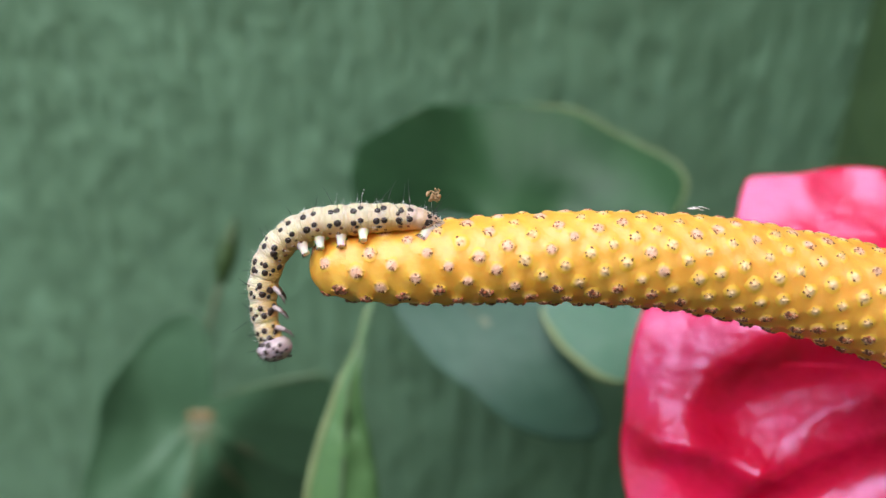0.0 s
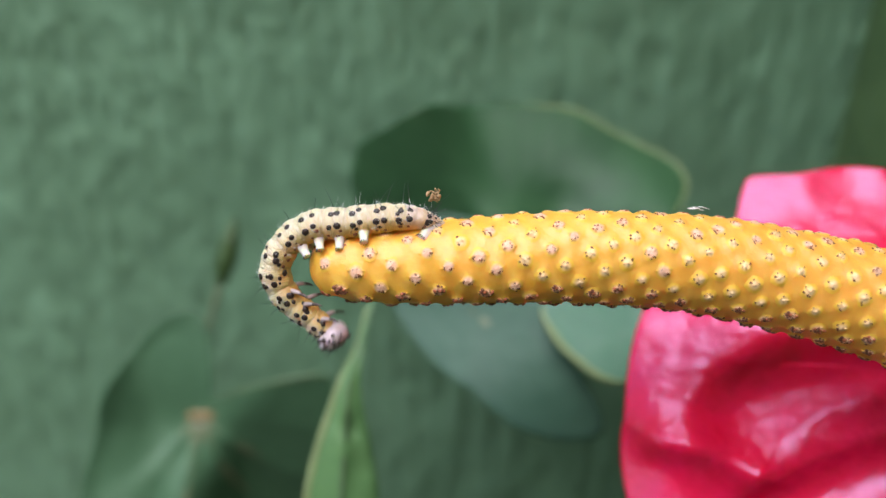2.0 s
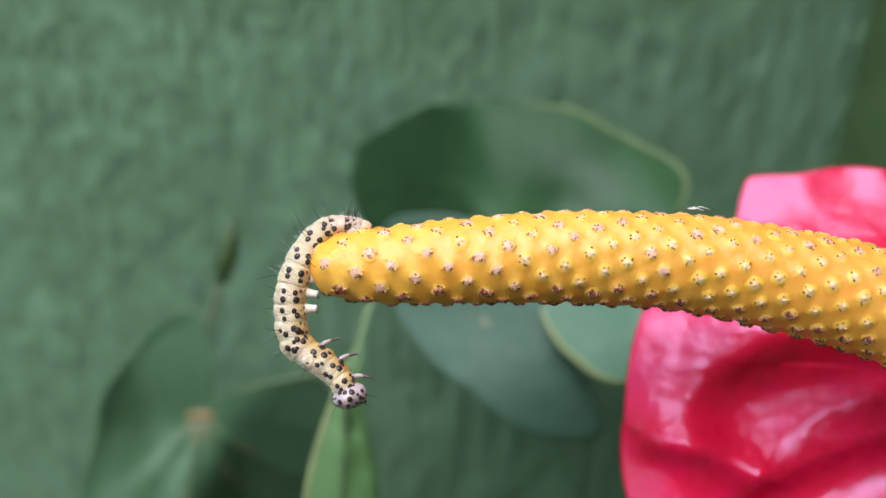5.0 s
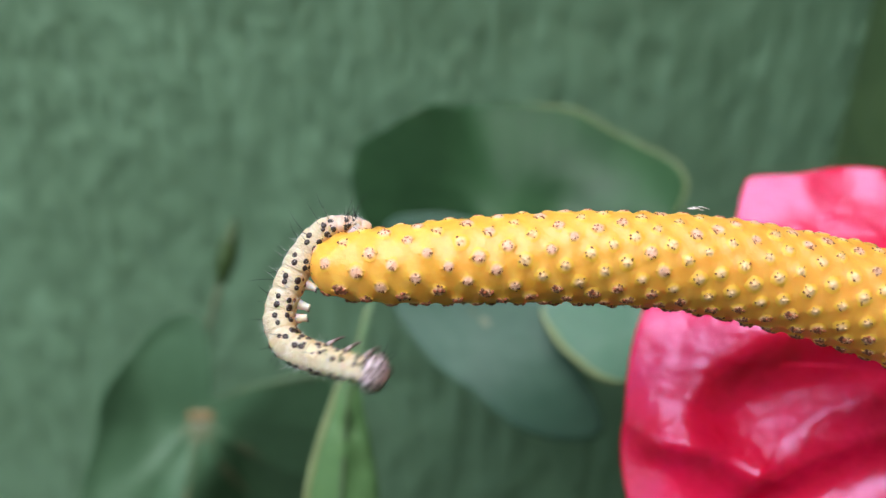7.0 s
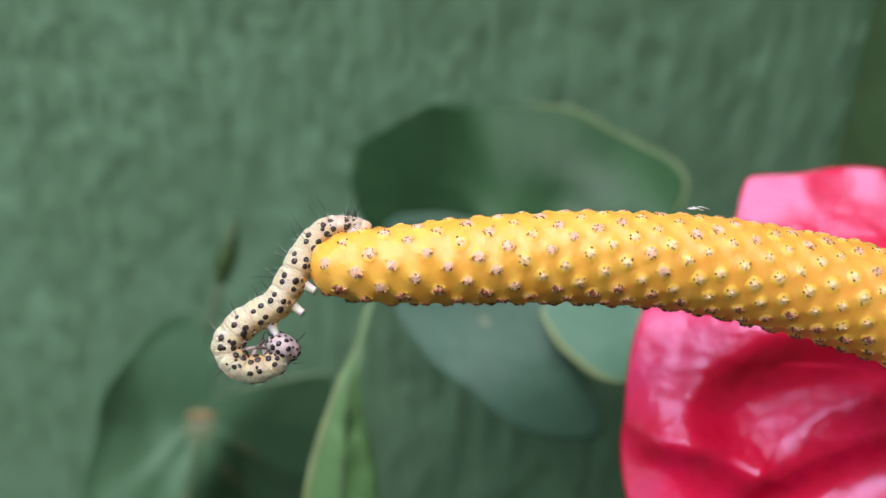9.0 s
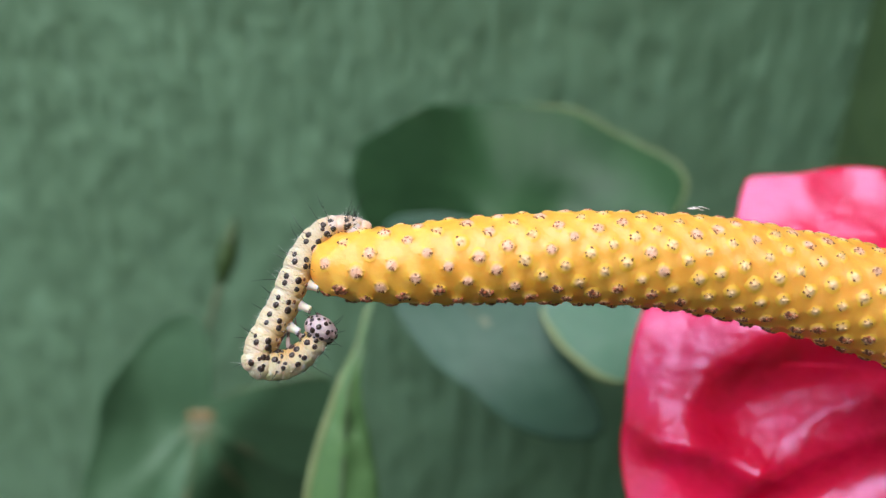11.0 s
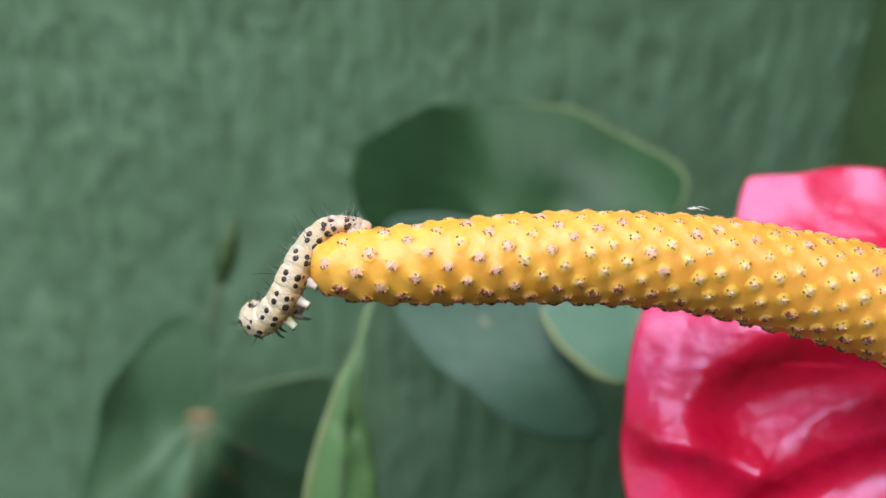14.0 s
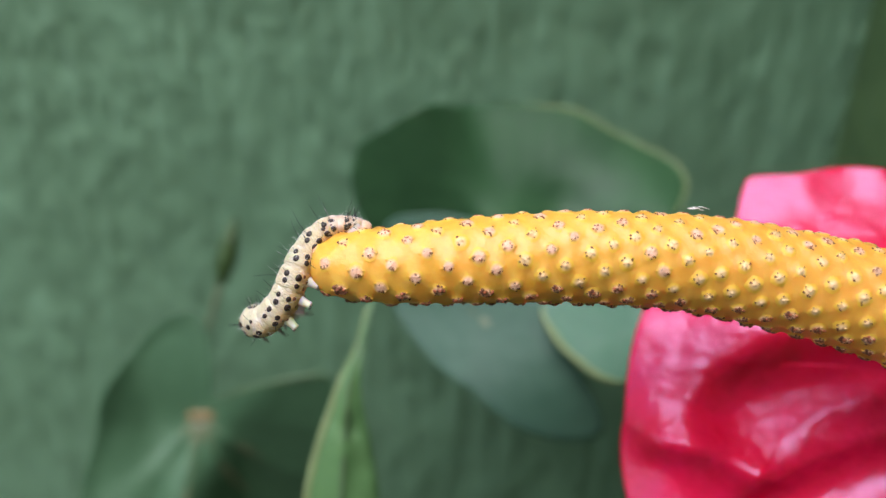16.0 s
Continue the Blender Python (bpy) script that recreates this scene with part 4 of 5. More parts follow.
    bend(2.8, 15, (13.4, 0.8, 4.1), (10.6, -0.1, 5.6), (6.8, 0.0, 5.5), (3.3, -0.1, 5.0), (0.6, -0.2, 5.2), (-2.1, -0.9, 3.2), (-2.4, -2.4, 0.6), (-1.0, -3.8, -2.7), (0.8, -4.5, -5.2), (3.2, -5.0, -7.4))
    bend(2.9, 15, (13.4, 0.8, 4.1), (10.6, -0.1, 5.6), (6.8, 0.0, 5.5), (3.3, -0.1, 5.0), (0.6, -0.2, 5.0), (-2.0, -0.9, 3.4), (-2.9, -2.0, 0.7), (-1.9, -2.9, -2.9), (0.1, -2.8, -5.3), (2.8, -2.8, -6.6))
    bend(3.0, 15, (10.0, 0.9, 4.2), (9.8, 1.7, 6.3), (7.4, 1.5, 7.2), (3.9, 0.6, 6.2), (0.4, -0.2, 4.8), (-2.4, -1.1, 3.0), (-3.2, -2.1, 0.5), (-2.2, -2.7, -2.5), (0.0, -2.7, -5.0), (3.0, -2.3, -6.3))
    bend(3.1, 10, (7.3, 1.9, 7.4), (5.0, 2.2, 8.7), (3.0, 1.6, 8.1), (1.4, 0.4, 5.8), (-1.5, -0.9, 3.5), (-3.0, -1.8, 1.0), (-3.1, -2.7, -2.5), (-0.6, -2.7, -5.0), (3.5, -1.9, -6.1))
    bend(3.2, 8, (5.0, 3.5, 2.8), (3.4, 4.0, 5.6), (0.9, 3.5, 6.6), (-1.1, 2.1, 5.3), (-2.5, 0.2, 2.9), (-3.3, -1.3, 0.1), (-2.9, -2.5, -3.4), (-0.7, -2.6, -5.5), (3.9, -1.4, -5.9))
    bend(3.3, 5, (5.0, 4.0, 2.3), (2.7, 4.1, 4.6), (0.3, 3.1, 5.3), (-1.7, 1.3, 3.7), (-3.1, -0.8, 1.1), (-3.5, -2.2, -1.5), (-2.9, -2.9, -4.2), (-0.7, -2.8, -5.9), (4.2, -1.1, -5.9))
    bend(3.4, 0, (5.0, 4.2, 2.1), (2.3, 3.8, 3.2), (-0.1, 2.7, 3.9), (-2.0, 0.9, 2.4), (-3.5, -0.8, -0.2), (-4.4, -2.5, -3.4), (-4.1, -3.6, -6.2), (-1.8, -4.3, -8.1), (0.8, -3.2, -7.2), (5.1, -1.1, -5.9))
    bend(3.5, 0, (5.4, 2.8, 3.1), (3.2, 2.9, 3.3), (1.0, 2.4, 3.0), (-0.9, 0.9, 1.4), (-2.9, -1.4, -1.3), (-3.6, -3.3, -4.3), (-3.1, -4.3, -6.8), (-1.4, -4.3, -8.1), (1.1, -2.9, -6.8), (3.5, -1.7, -5.7), (5.8, -0.6, -4.9))
    bend(3.6, 0, (5.4, 2.8, 3.1), (3.2, 2.9, 3.3), (1.0, 2.4, 3.0), (-0.9, 0.9, 1.4), (-2.9, -1.4, -1.3), (-3.8, -3.3, -4.3), (-3.2, -4.4, -7.0), (-1.2, -4.3, -8.1), (1.7, -2.9, -6.8), (6.5, -1.2, -5.4))
    bend(3.7, 0, (5.4, 2.8, 3.1), (3.2, 2.9, 3.3), (1.0, 2.4, 3.0), (-0.9, 0.9, 1.4), (-2.9, -1.4, -1.3), (-3.6, -3.3, -4.3), (-2.9, -4.4, -7.0), (-0.9, -4.2, -7.8), (2.4, -3.4, -7.1), (6.8, -2.4, -6.4))
    bend(3.8, 5, (5.4, 2.8, 3.1), (3.2, 2.9, 3.3), (1.0, 2.4, 3.0), (-0.9, 0.9, 1.4), (-2.6, -1.4, -1.3), (-3.7, -3.8, -4.6), (-4.8, -6.0, -8.1), (-5.9, -7.9, -11.0), (-7.0, -9.4, -13.2), (-8.8, -10.4, -14.4))
    bend(3.9, 0, (5.4, 2.8, 3.1), (3.2, 2.9, 3.3), (1.0, 2.4, 3.0), (-0.9, 0.9, 1.4), (-2.5, -1.6, -1.8), (-3.3, -3.8, -5.3), (-4.0, -6.0, -8.8), (-4.6, -7.9, -11.7), (-5.5, -9.4, -13.9), (-6.6, -10.6, -15.5))
    bend(4.0, 0, (5.4, 2.8, 3.1), (3.2, 2.9, 3.3), (1.0, 2.4, 3.0), (-0.9, 0.9, 1.4), (-2.3, -1.9, -2.3), (-3.1, -4.4, -6.4), (-3.8, -6.1, -9.5), (-4.2, -7.7, -11.9), (-4.9, -9.2, -14.1), (-5.7, -10.5, -16.0))
    bend(4.1, 0, (5.4, 2.8, 3.1), (3.2, 2.9, 3.3), (1.0, 2.4, 3.0), (-0.9, 0.9, 1.4), (-2.2, -1.6, -1.8), (-2.5, -3.3, -5.0), (-2.9, -5.0, -7.4), (-3.6, -6.6, -9.9), (-4.2, -7.7, -11.9), (-4.9, -9.0, -13.7))
    bend(4.2, 0, (5.4, 2.8, 3.1), (3.2, 2.9, 3.3), (1.0, 2.4, 3.0), (-0.9, 0.9, 1.4), (-2.2, -1.4, -1.3), (-2.5, -3.0, -4.4), (-2.8, -4.4, -7.1), (-2.8, -5.8, -9.0), (-2.4, -7.7, -11.8))
    bend(6.3, 0, (5.4, 2.8, 3.1), (3.2, 2.9, 3.3), (1.0, 2.4, 3.0), (-0.9, 0.9, 1.4), (-2.6, -1.4, -1.3), (-2.8, -3.0, -4.4), (-1.7, -4.4, -7.1), (0.7, -5.5, -8.5), (3.4, -5.9, -9.3), (4.9, -6.9, -10.4), (5.9, -7.8, -12.0))
    bend(6.4, 0, (5.4, 2.8, 3.1), (3.2, 2.9, 3.3), (1.0, 2.4, 3.0), (-0.9, 0.9, 1.4), (-2.8, -1.6, -1.8), (-2.6, -3.6, -5.5), (-1.4, -5.3, -8.6), (0.1, -6.7, -11.3), (1.3, -8.1, -13.9), (2.1, -10.1, -17.2))
    bend(6.5, 0, (5.4, 2.8, 3.1), (3.2, 2.9, 3.3), (1.0, 2.4, 3.0), (-0.9, 0.9, 1.4), (-2.8, -1.6, -1.8), (-2.8, -3.3, -5.0), (-1.9, -5.0, -8.1), (0.1, -6.7, -11.3), (2.2, -8.4, -14.4), (3.2, -10.8, -18.3))
    bend(6.6, 0, (5.4, 2.8, 3.1), (3.2, 2.9, 3.3), (1.0, 2.4, 3.0), (-0.9, 0.9, 1.4), (-2.8, -1.6, -1.8), (-2.8, -3.3, -5.0), (-1.4, -5.0, -8.1), (1.0, -6.9, -11.1), (3.2, -8.5, -13.5), (5.2, -10.5, -16.5))
    bend(6.7, 5, (5.4, 2.8, 3.1), (3.2, 2.9, 3.3), (1.0, 2.4, 3.0), (-0.9, 0.9, 1.4), (-2.6, -1.9, -2.3), (-2.6, -3.6, -5.5), (-1.7, -5.5, -8.5), (-0.4, -7.2, -10.9), (0.2, -8.8, -13.3), (0.5, -11.4, -17.0))
    bend(6.8, 10, (5.4, 2.8, 3.1), (3.2, 2.9, 3.3), (1.0, 2.4, 3.0), (-0.9, 0.9, 1.4), (-2.5, -1.9, -2.3), (-3.2, -3.8, -5.3), (-3.4, -5.8, -8.3), (-3.3, -7.6, -10.5), (-3.8, -9.9, -12.3), (-5.6, -12.3, -14.3))
    bend(6.9, 10, (5.4, 2.8, 3.1), (3.2, 2.9, 3.3), (1.0, 2.4, 3.0), (-0.9, 0.9, 1.4), (-2.8, -1.6, -1.8), (-3.6, -3.5, -4.1), (-2.8, -6.0, -5.6), (-0.6, -8.7, -6.1), (0.9, -11.4, -6.8), (1.8, -14.1, -7.3))
    bend(7.0, 10, (5.4, 2.8, 3.1), (3.2, 2.9, 3.3), (1.0, 2.4, 3.0), (-0.9, 0.9, 1.4), (-2.8, -1.6, -1.8), (-3.6, -3.5, -4.1), (-2.6, -5.8, -5.8), (0.0, -7.5, -6.3), (3.1, -8.8, -6.4), (7.4, -10.3, -6.6))
    bend(7.1, 15, (5.4, 2.8, 3.1), (3.2, 2.9, 3.3), (1.0, 2.4, 3.0), (-0.9, 0.9, 1.4), (-2.8, -1.4, -1.3), (-3.3, -3.4, -3.2), (-2.2, -5.4, -4.3), (0.6, -6.6, -4.0), (5.3, -7.4, -3.1), (10.2, -8.0, -2.3))
    bend(7.2, 15, (5.4, 2.8, 3.1), (3.2, 2.9, 3.3), (1.0, 2.4, 3.0), (-0.9, 0.9, 1.4), (-2.9, -1.2, -1.0), (-3.3, -3.5, -2.7), (-1.8, -5.6, -3.6), (1.4, -6.9, -2.7), (6.0, -7.8, -1.3), (11.0, -8.3, 0.4))
    bend(7.3, 10, (5.4, 2.8, 3.1), (3.2, 2.9, 3.3), (1.0, 2.4, 3.0), (-0.9, 0.9, 1.4), (-2.6, -1.4, -1.3), (-3.3, -3.8, -3.9), (-3.3, -6.9, -5.3), (-2.6, -10.7, -4.7), (-1.2, -14.6, -3.1), (0.3, -17.9, -1.7))
    bend(7.4, 0, (5.4, 2.8, 3.1), (3.2, 2.9, 3.3), (1.0, 2.4, 3.0), (-0.9, 0.9, 1.4), (-2.6, -1.1, -0.8), (-4.0, -3.1, -3.3), (-6.4, -5.1, -5.2), (-9.8, -6.9, -5.9), (-13.0, -7.5, -5.1), (-16.2, -7.9, -3.3))
    bend(7.5, 0, (5.4, 2.8, 3.1), (3.2, 2.9, 3.3), (1.0, 2.4, 3.0), (-0.9, 0.9, 1.4), (-2.3, -1.1, -0.8), (-3.7, -3.0, -3.1), (-5.6, -5.9, -4.7), (-8.1, -8.6, -4.7), (-10.3, -9.8, -3.0), (-12.4, -10.7, -0.9))
    bend(7.6, 5, (5.4, 2.8, 3.1), (3.2, 2.9, 3.3), (1.0, 2.4, 3.0), (-0.9, 0.9, 1.4), (-2.3, -1.1, -0.8), (-3.4, -3.0, -3.1), (-4.9, -5.6, -4.1), (-4.8, -9.0, -4.2), (-2.9, -12.6, -3.3), (-0.2, -16.1, -2.2))
    bend(7.7, 5, (5.4, 2.8, 3.1), (3.2, 2.9, 3.3), (1.0, 2.4, 3.0), (-0.9, 0.9, 1.4), (-2.3, -1.1, -0.8), (-3.7, -3.3, -3.6), (-5.0, -5.4, -6.4), (-5.4, -7.6, -9.1), (-4.6, -9.7, -11.8), (-3.3, -12.2, -15.2))
    bend(7.8, 0, (5.4, 2.8, 3.1), (3.2, 2.9, 3.3), (1.0, 2.4, 3.0), (-0.9, 0.9, 1.4), (-2.3, -1.1, -0.8), (-4.0, -3.3, -3.6), (-5.4, -5.2, -6.5), (-6.0, -7.1, -9.5), (-5.5, -9.0, -12.4), (-4.4, -11.3, -16.1))
    bend(7.9, 0, (5.4, 2.8, 3.1), (3.2, 2.9, 3.3), (1.0, 2.4, 3.0), (-0.9, 0.9, 1.4), (-2.3, -1.1, -0.8), (-3.2, -3.0, -3.8), (-4.2, -4.7, -6.9), (-4.0, -5.8, -9.0), (-2.0, -6.3, -10.5), (1.4, -6.9, -12.4))
    bend(8.0, 0, (5.4, 2.8, 3.1), (3.2, 2.9, 3.3), (1.0, 2.4, 3.0), (-0.9, 0.9, 1.4), (-2.3, -1.1, -0.8), (-2.9, -2.9, -3.5), (-4.1, -4.4, -6.4), (-4.0, -5.5, -8.4), (-1.6, -5.9, -9.1), (1.3, -5.7, -8.7), (4.2, -5.7, -8.7))
    bend(8.1, 0, (5.4, 2.8, 3.1), (3.2, 2.9, 3.3), (1.0, 2.4, 3.0), (-0.9, 0.9, 1.4), (-2.3, -1.1, -0.8), (-3.2, -2.7, -3.2), (-5.4, -4.4, -5.7), (-6.5, -5.6, -7.3), (-4.8, -6.3, -8.7), (-1.9, -5.9, -8.5), (0.7, -4.5, -6.6))
    bend(8.2, 0, (5.4, 2.8, 3.1), (3.2, 2.9, 3.3), (1.0, 2.4, 3.0), (-0.9, 0.9, 1.4), (-2.3, -1.1, -0.8), (-3.5, -2.7, -3.2), (-6.3, -4.4, -5.0), (-7.6, -5.7, -6.9), (-6.2, -6.6, -8.5), (-3.3, -6.3, -8.7), (-1.5, -4.8, -7.1))
    bend(8.3, 0, (5.4, 2.8, 3.1), (3.2, 2.9, 3.3), (1.0, 2.4, 3.0), (-0.9, 0.9, 1.4), (-2.3, -1.1, -0.8), (-3.8, -2.7, -3.2), (-6.6, -4.4, -5.0), (-7.9, -5.7, -6.9), (-6.5, -6.6, -8.5), (-3.6, -6.2, -8.5), (-1.5, -4.7, -6.9))
    bend(8.5, 0, (5.4, 2.8, 3.1), (3.2, 2.9, 3.3), (1.0, 2.4, 3.0), (-0.9, 0.9, 1.4), (-2.3, -1.1, -0.8), (-3.8, -2.7, -3.2), (-6.6, -4.5, -5.2), (-7.9, -5.8, -7.2), (-6.2, -6.7, -8.7), (-3.3, -6.1, -8.4), (-1.8, -4.5, -6.5))
    bend(8.8, 0, (5.4, 2.8, 3.1), (3.2, 2.9, 3.3), (1.0, 2.4, 3.0), (-0.9, 0.9, 1.4), (-2.3, -1.1, -0.8), (-3.9, -2.7, -3.2), (-7.1, -4.3, -4.9), (-8.5, -5.7, -6.9), (-6.9, -6.6, -8.5), (-4.0, -6.1, -8.4), (-2.5, -4.5, -6.6))
    bend(9.2, 0, (5.4, 2.8, 3.1), (3.2, 2.9, 3.3), (1.0, 2.4, 3.0), (-0.9, 0.9, 1.4), (-2.3, -1.1, -0.8), (-4.1, -2.7, -3.2), (-7.5, -4.2, -4.7), (-9.0, -5.5, -6.6), (-7.4, -6.5, -8.4), (-4.6, -6.1, -8.4), (-3.1, -4.5, -6.5))
    bend(11.3, 0, (5.4, 2.8, 3.1), (3.2, 2.9, 3.3), (1.0, 2.4, 3.0), (-0.9, 0.9, 1.4), (-2.3, -1.4, -1.3), (-3.5, -3.0, -3.8), (-4.9, -4.9, -6.0), (-5.5, -6.2, -7.8), (-3.8, -6.3, -8.7), (-1.0, -5.1, -7.7), (1.2, -3.1, -5.2))
    bend(11.4, 0, (5.4, 2.8, 3.1), (3.2, 2.9, 3.3), (1.0, 2.4, 3.0), (-0.9, 0.9, 1.4), (-2.3, -1.4, -1.3), (-3.8, -3.2, -4.0), (-5.4, -4.9, -6.0), (-6.0, -6.1, -7.7), (-4.3, -6.4, -8.8), (-1.3, -5.2, -7.9), (1.0, -3.4, -5.8))
    bend(11.5, 0, (5.4, 2.8, 3.1), (3.2, 2.9, 3.3), (1.0, 2.4, 3.0), (-0.9, 0.9, 1.4), (-2.3, -1.2, -1.0), (-3.8, -3.0, -3.8), (-5.4, -4.9, -6.0), (-5.8, -6.1, -7.7), (-3.9, -6.3, -8.7), (-1.0, -5.6, -8.6), (1.7, -4.0, -6.8))
    bend(11.6, 0, (5.4, 2.8, 3.1), (3.2, 2.9, 3.3), (1.0, 2.4, 3.0), (-0.9, 0.9, 1.4), (-2.3, -1.2, -1.0), (-3.8, -3.0, -3.8), (-5.4, -4.9, -6.0), (-5.8, -6.1, -7.7), (-4.0, -6.3, -8.7), (-1.3, -5.6, -8.6), (1.1, -4.0, -6.9))
    bend(11.7, 0, (5.4, 2.8, 3.1), (3.2, 2.9, 3.3), (1.0, 2.4, 3.0), (-0.9, 0.9, 1.4), (-2.3, -1.2, -1.0), (-3.6, -3.0, -3.8), (-4.9, -4.9, -6.0), (-5.3, -6.1, -7.6), (-3.5, -6.2, -8.5), (-0.4, -5.0, -7.5), (1.7, -2.8, -4.7))
    bend(11.8, 0, (5.4, 2.8, 3.1), (3.2, 2.9, 3.3), (1.0, 2.4, 3.0), (-0.9, 0.9, 1.4), (-2.3, -1.2, -1.0), (-3.8, -3.0, -3.8), (-5.3, -4.8, -5.8), (-5.2, -6.2, -7.8), (-2.7, -6.5, -9.0), (0.1, -5.7, -8.7), (2.8, -4.0, -6.9))
    bend(11.9, 0, (5.4, 2.8, 3.1), (3.2, 2.9, 3.3), (1.0, 2.4, 3.0), (-0.9, 0.9, 1.4), (-2.3, -1.2, -1.0), (-3.5, -2.9, -3.5), (-5.4, -4.4, -5.7), (-5.7, -5.5, -7.8), (-4.1, -6.0, -10.0), (-2.4, -6.2, -11.7), (-0.7, -6.6, -13.7))
    bend(12.0, 0, (5.4, 2.8, 3.1), (3.2, 2.9, 3.3), (1.0, 2.4, 3.0), (-0.9, 0.9, 1.4), (-2.3, -1.1, -0.8), (-3.2, -2.9, -3.5), (-5.1, -4.1, -5.8), (-5.2, -5.2, -7.9), (-3.5, -5.7, -10.0), (-2.2, -5.8, -11.6), (-0.4, -6.0, -13.2))
    bend(12.1, 0, (5.4, 2.8, 3.1), (3.2, 2.9, 3.3), (1.0, 2.4, 3.0), (-0.9, 0.9, 1.4), (-2.3, -1.1, -0.8), (-3.5, -2.7, -3.2), (-5.3, -3.6, -5.5), (-5.5, -4.3, -7.5), (-3.7, -4.4, -9.6), (-1.0, -5.1, -12.7))
    bend(12.2, 0, (5.4, 2.8, 3.1), (3.2, 2.9, 3.3), (1.0, 2.4, 3.0), (-0.9, 0.9, 1.4), (-2.3, -1.1, -0.8), (-3.5, -2.5, -3.4), (-5.3, -2.8, -5.3), (-5.2, -3.7, -7.0), (-3.6, -4.0, -8.6), (-0.7, -4.3, -11.0))
    bend(12.3, 0, (5.4, 2.8, 3.1), (3.2, 2.9, 3.3), (1.0, 2.4, 3.0), (-0.9, 0.9, 1.4), (-2.3, -1.1, -0.8), (-3.9, -2.2, -3.5), (-5.4, -2.2, -5.4), (-5.3, -2.3, -7.2), (-3.2, -2.3, -8.0), (0.2, -1.9, -8.5))
    bend(12.4, 0, (5.4, 2.8, 3.1), (3.2, 2.9, 3.3), (1.0, 2.4, 3.0), (-0.9, 0.9, 1.4), (-2.3, -1.1, -0.8), (-3.9, -2.2, -3.5), (-5.5, -1.8, -5.3), (-5.2, -1.8, -6.5), (-2.6, -2.1, -6.8), (1.2, -1.1, -6.3))
    bend(12.5, 0, (5.4, 2.8, 3.1), (3.2, 2.9, 3.3), (1.0, 2.4, 3.0), (-0.9, 0.9, 1.4), (-2.3, -1.1, -0.8), (-3.9, -2.1, -3.3), (-5.7, -1.5, -4.8), (-5.5, -1.6, -6.2), (-2.1, -1.7, -6.1), (2.9, -0.6, -5.3))
    bend(12.6, 0, (5.4, 2.8, 3.1), (3.2, 2.9, 3.3), (1.0, 2.4, 3.0), (-0.9, 0.9, 1.4), (-2.3, -1.1, -0.8), (-3.9, -2.1, -3.3), (-5.7, -1.5, -4.8), (-5.5, -1.6, -6.2), (-2.1, -1.8, -6.2), (3.1, -0.8, -5.6))
    bend(12.7, 0, (5.4, 2.8, 3.1), (3.2, 2.9, 3.3), (1.0, 2.4, 3.0), (-0.9, 0.9, 1.4), (-2.3, -1.1, -0.8), (-3.8, -2.1, -3.3), (-5.3, -1.7, -4.6), (-4.1, -1.6, -5.5), (-0.6, -2.1, -6.5), (3.7, -2.2, -7.8))
    bend(12.8, 0, (5.4, 2.8, 3.1), (3.2, 2.9, 3.3), (1.0, 2.4, 3.0), (-0.9, 0.9, 1.4), (-2.3, -1.1, -0.8), (-3.6, -1.9, -3.0), (-5.2, -1.6, -4.3), (-4.6, -1.8, -6.1), (-1.4, -2.5, -8.2), (2.6, -3.1, -10.8))
    bend(12.9, 0, (5.4, 2.8, 3.1), (3.2, 2.9, 3.3), (1.0, 2.4, 3.0), (-0.9, 0.9, 1.4), (-2.3, -1.1, -0.8), (-3.6, -2.1, -3.3), (-5.2, -2.3, -4.9), (-5.9, -1.7, -7.1), (-5.8, -0.9, -10.0), (-5.6, -0.4, -13.0))
    bend(13.0, 0, (5.4, 2.8, 3.1), (3.2, 2.9, 3.3), (1.0, 2.4, 3.0), (-0.9, 0.9, 1.4), (-2.3, -1.1, -0.8), (-3.9, -2.2, -3.5), (-5.7, -2.4, -5.7), (-7.0, -1.1, -7.9), (-8.2, 0.4, -8.9), (-10.3, 2.0, -9.1))
    bend(13.1, 0, (5.4, 2.8, 3.1), (3.2, 2.9, 3.3), (1.0, 2.4, 3.0), (-0.9, 0.9, 1.4), (-2.3, -1.1, -0.8), (-3.9, -2.2, -3.5), (-5.6, -2.3, -5.5), (-7.3, -1.0, -7.1), (-9.2, 0.9, -7.3), (-11.5, 2.8, -6.9))
    bend(13.2, 0, (5.4, 2.8, 3.1), (3.2, 2.9, 3.3), (1.0, 2.4, 3.0), (-0.9, 0.9, 1.4), (-2.3, -1.1, -0.8), (-3.9, -2.2, -3.7), (-5.6, -2.3, -6.2), (-7.5, -0.7, -7.0), (-9.1, 1.3, -6.0), (-11.5, 3.7, -3.9))
    bend(13.3, 0, (5.4, 2.8, 3.1), (3.2, 2.9, 3.3), (1.0, 2.4, 3.0), (-0.9, 0.9, 1.4), (-2.3, -1.1, -0.8), (-3.9, -2.2, -3.7), (-5.6, -2.1, -6.0), (-7.4, -0.4, -6.3), (-9.1, 1.8, -5.2), (-11.7, 4.2, -3.1))
    bend(13.4, 0, (5.4, 2.8, 3.1), (3.2, 2.9, 3.3), (1.0, 2.4, 3.0), (-0.9, 0.9, 1.4), (-2.3, -1.1, -0.8), (-3.9, -2.2, -3.7), (-5.9, -1.7, -5.9), (-7.3, 0.7, -5.5), (-7.3, 3.2, -3.8), (-6.4, 5.5, -1.2))
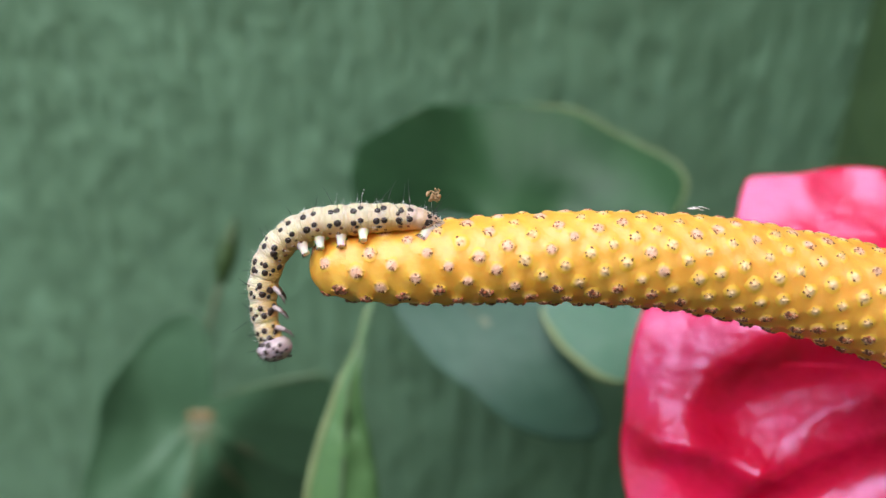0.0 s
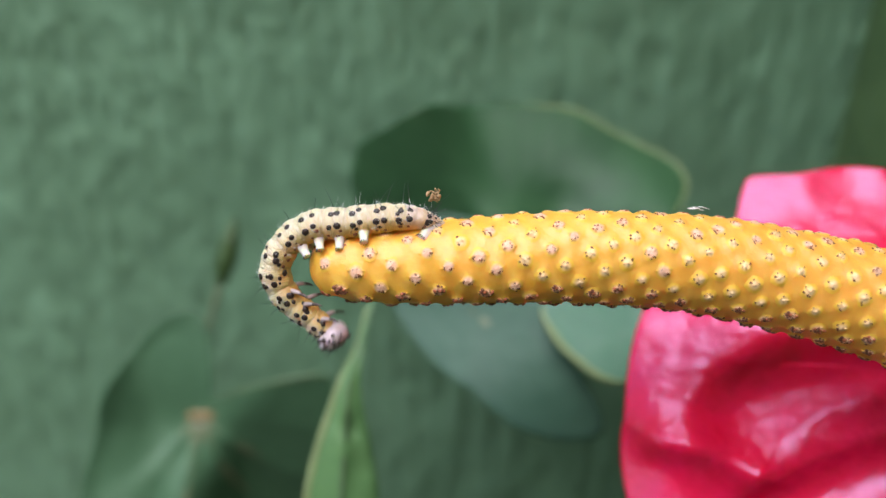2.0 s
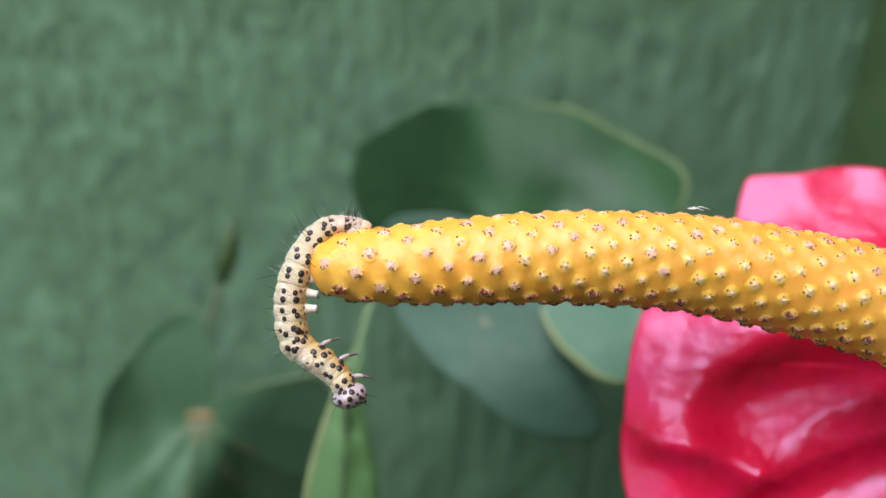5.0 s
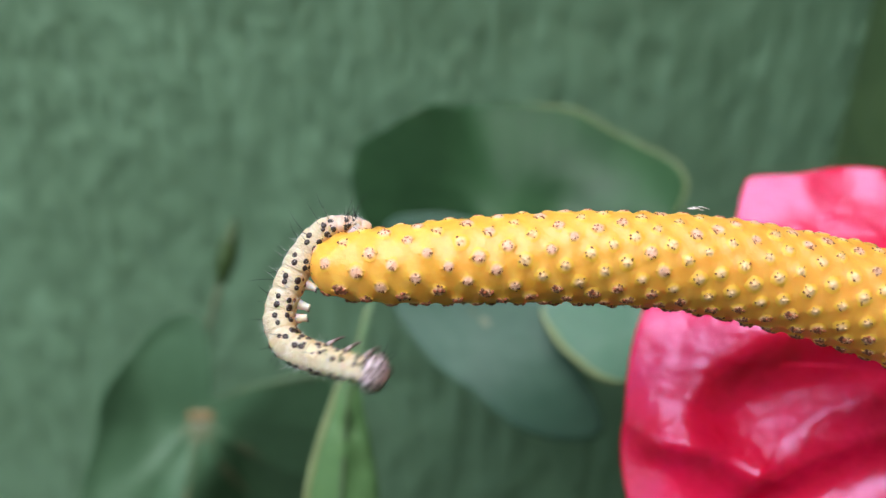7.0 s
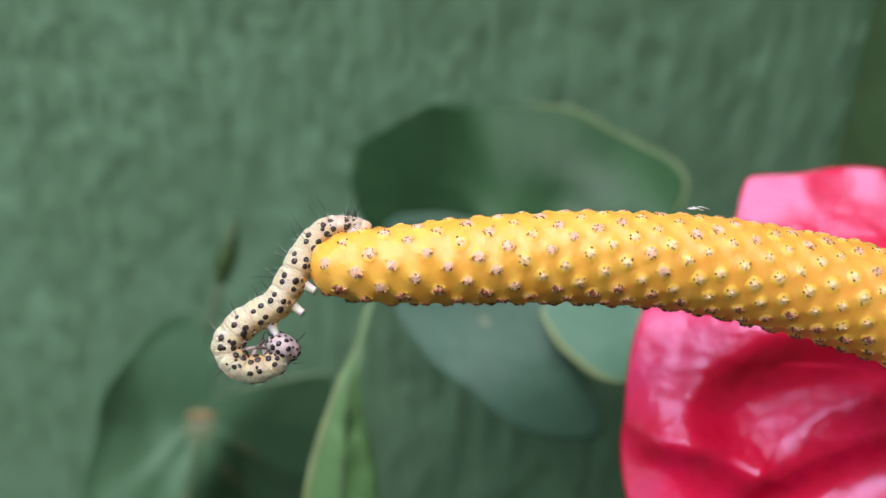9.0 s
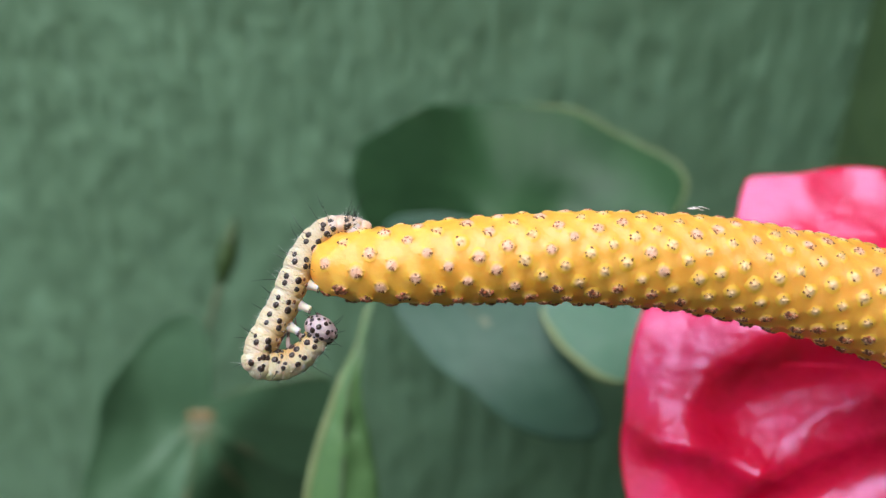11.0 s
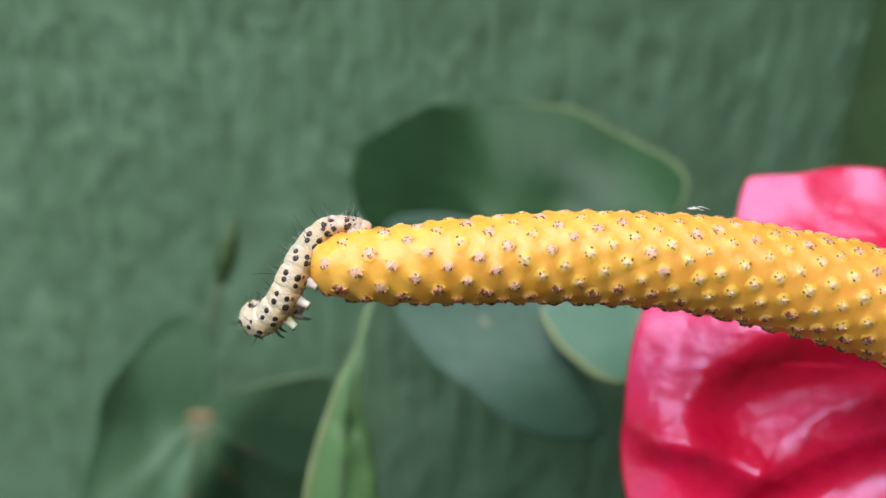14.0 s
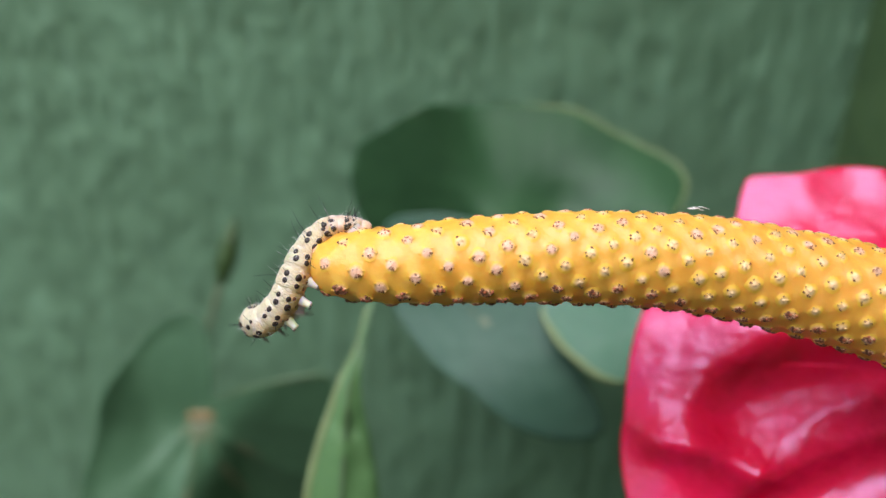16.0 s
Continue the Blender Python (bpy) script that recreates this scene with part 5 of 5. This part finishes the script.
    bend(13.5, 0, (5.4, 2.8, 3.1), (3.2, 2.9, 3.3), (1.0, 2.4, 3.0), (-0.9, 0.9, 1.4), (-2.3, -1.1, -0.8), (-3.9, -2.2, -3.7), (-6.0, -1.7, -5.9), (-7.4, 0.7, -6.8), (-5.2, 1.3, -7.0), (-4.2, 4.6, -7.6))
    bend(13.8, 0, (5.4, 2.8, 3.1), (3.2, 2.9, 3.3), (1.0, 2.4, 3.0), (-0.9, 0.9, 1.4), (-2.3, -1.1, -0.8), (-3.9, -2.2, -3.7), (-6.1, -1.7, -5.9), (-7.5, 0.8, -6.7), (-5.2, 1.3, -7.0), (-4.2, 4.6, -7.6))
    bend(14.2, 0, (5.4, 2.8, 3.1), (3.2, 2.9, 3.3), (1.0, 2.4, 3.0), (-0.9, 0.9, 1.4), (-2.3, -1.1, -0.8), (-3.9, -2.2, -3.6), (-6.1, -1.9, -5.9), (-7.4, 0.8, -6.6), (-5.2, 1.3, -7.0), (-4.2, 4.6, -7.6))
    bend(14.4, 0, (5.4, 2.8, 3.1), (3.2, 2.9, 3.3), (1.0, 2.4, 3.0), (-0.9, 0.9, 1.4), (-2.3, -1.1, -0.8), (-3.9, -2.1, -3.5), (-6.0, -2.0, -5.7), (-7.3, 1.0, -5.6), (-6.3, 3.7, -4.5), (-4.3, 5.7, -2.0))
    bend(14.5, 0, (5.4, 2.8, 3.1), (3.2, 2.9, 3.3), (1.0, 2.4, 3.0), (-0.9, 0.9, 1.4), (-2.3, -1.1, -0.8), (-3.9, -2.1, -3.5), (-6.0, -1.9, -5.6), (-7.3, 1.1, -5.5), (-6.3, 3.5, -4.3), (-4.8, 5.3, -2.0))
    bend(14.8, 0, (5.4, 2.8, 3.1), (3.2, 2.9, 3.3), (1.0, 2.4, 3.0), (-0.9, 0.9, 1.4), (-2.3, -1.1, -0.8), (-3.9, -2.1, -3.5), (-5.8, -2.0, -5.5), (-7.2, 0.8, -5.3), (-6.5, 3.1, -4.1), (-5.0, 5.0, -1.6))
    bend(15.0, 0, (5.4, 2.8, 3.1), (3.2, 2.9, 3.3), (1.0, 2.4, 3.0), (-0.9, 0.9, 1.4), (-2.3, -1.1, -0.8), (-3.9, -2.1, -3.5), (-5.7, -2.1, -5.4), (-7.2, 0.8, -5.2), (-6.5, 3.0, -4.0), (-4.9, 4.9, -1.5))
    bend(15.5, 0, (5.4, 2.8, 3.1), (3.2, 2.9, 3.3), (1.0, 2.4, 3.0), (-0.9, 0.9, 1.4), (-2.3, -1.1, -0.8), (-3.9, -2.1, -3.5), (-5.8, -2.1, -5.5), (-7.3, 0.7, -5.3), (-6.7, 2.9, -4.2), (-5.4, 4.8, -1.7))
    bend(15.8, 0, (5.4, 2.8, 3.1), (3.2, 2.9, 3.3), (1.0, 2.4, 3.0), (-0.9, 0.9, 1.4), (-2.3, -1.1, -0.8), (-3.8, -2.2, -3.4), (-5.8, -2.2, -5.1), (-7.2, 0.5, -5.4), (-6.6, 2.9, -4.5), (-5.3, 4.8, -2.1))
    bend(16.0, 0, (5.4, 2.8, 3.1), (3.2, 2.9, 3.3), (1.0, 2.4, 3.0), (-0.9, 0.9, 1.4), (-2.2, -1.1, -0.8), (-3.6, -2.2, -3.5), (-5.8, -2.3, -5.6), (-7.3, 0.2, -6.9), (-5.2, 1.2, -6.9), (-4.2, 4.6, -7.6))
    for i, ob in enumerate(body_rings + [caterpillar_head]):
        walk(ob, [(t, poses[i]) for t, poses in BENDS])
    at = lambda x, y, z, turn: Matrix.Translation((x, y, z)) @ Matrix.Rotation(radians(turn), 4, "Y")
    c = CRUMB
    walk(crumb, [(0.0, at(*c, 0)), (2.9, at(*c, 0)), (3.0, at(c.x - 0.0012, c.y, c.z + 0.0008, 10)), (3.1, at(c.x - 0.005, c.y + 0.001, c.z + 0.002, 40)),
                 (3.3, at(c.x - 0.004, c.y + 0.012, c.z - 0.04, 90)), (3.6, at(c.x - 0.003, c.y + 0.02, 0.0006, 140)), (16.0, at(c.x - 0.003, c.y + 0.02, 0.0006, 140))])


motions()
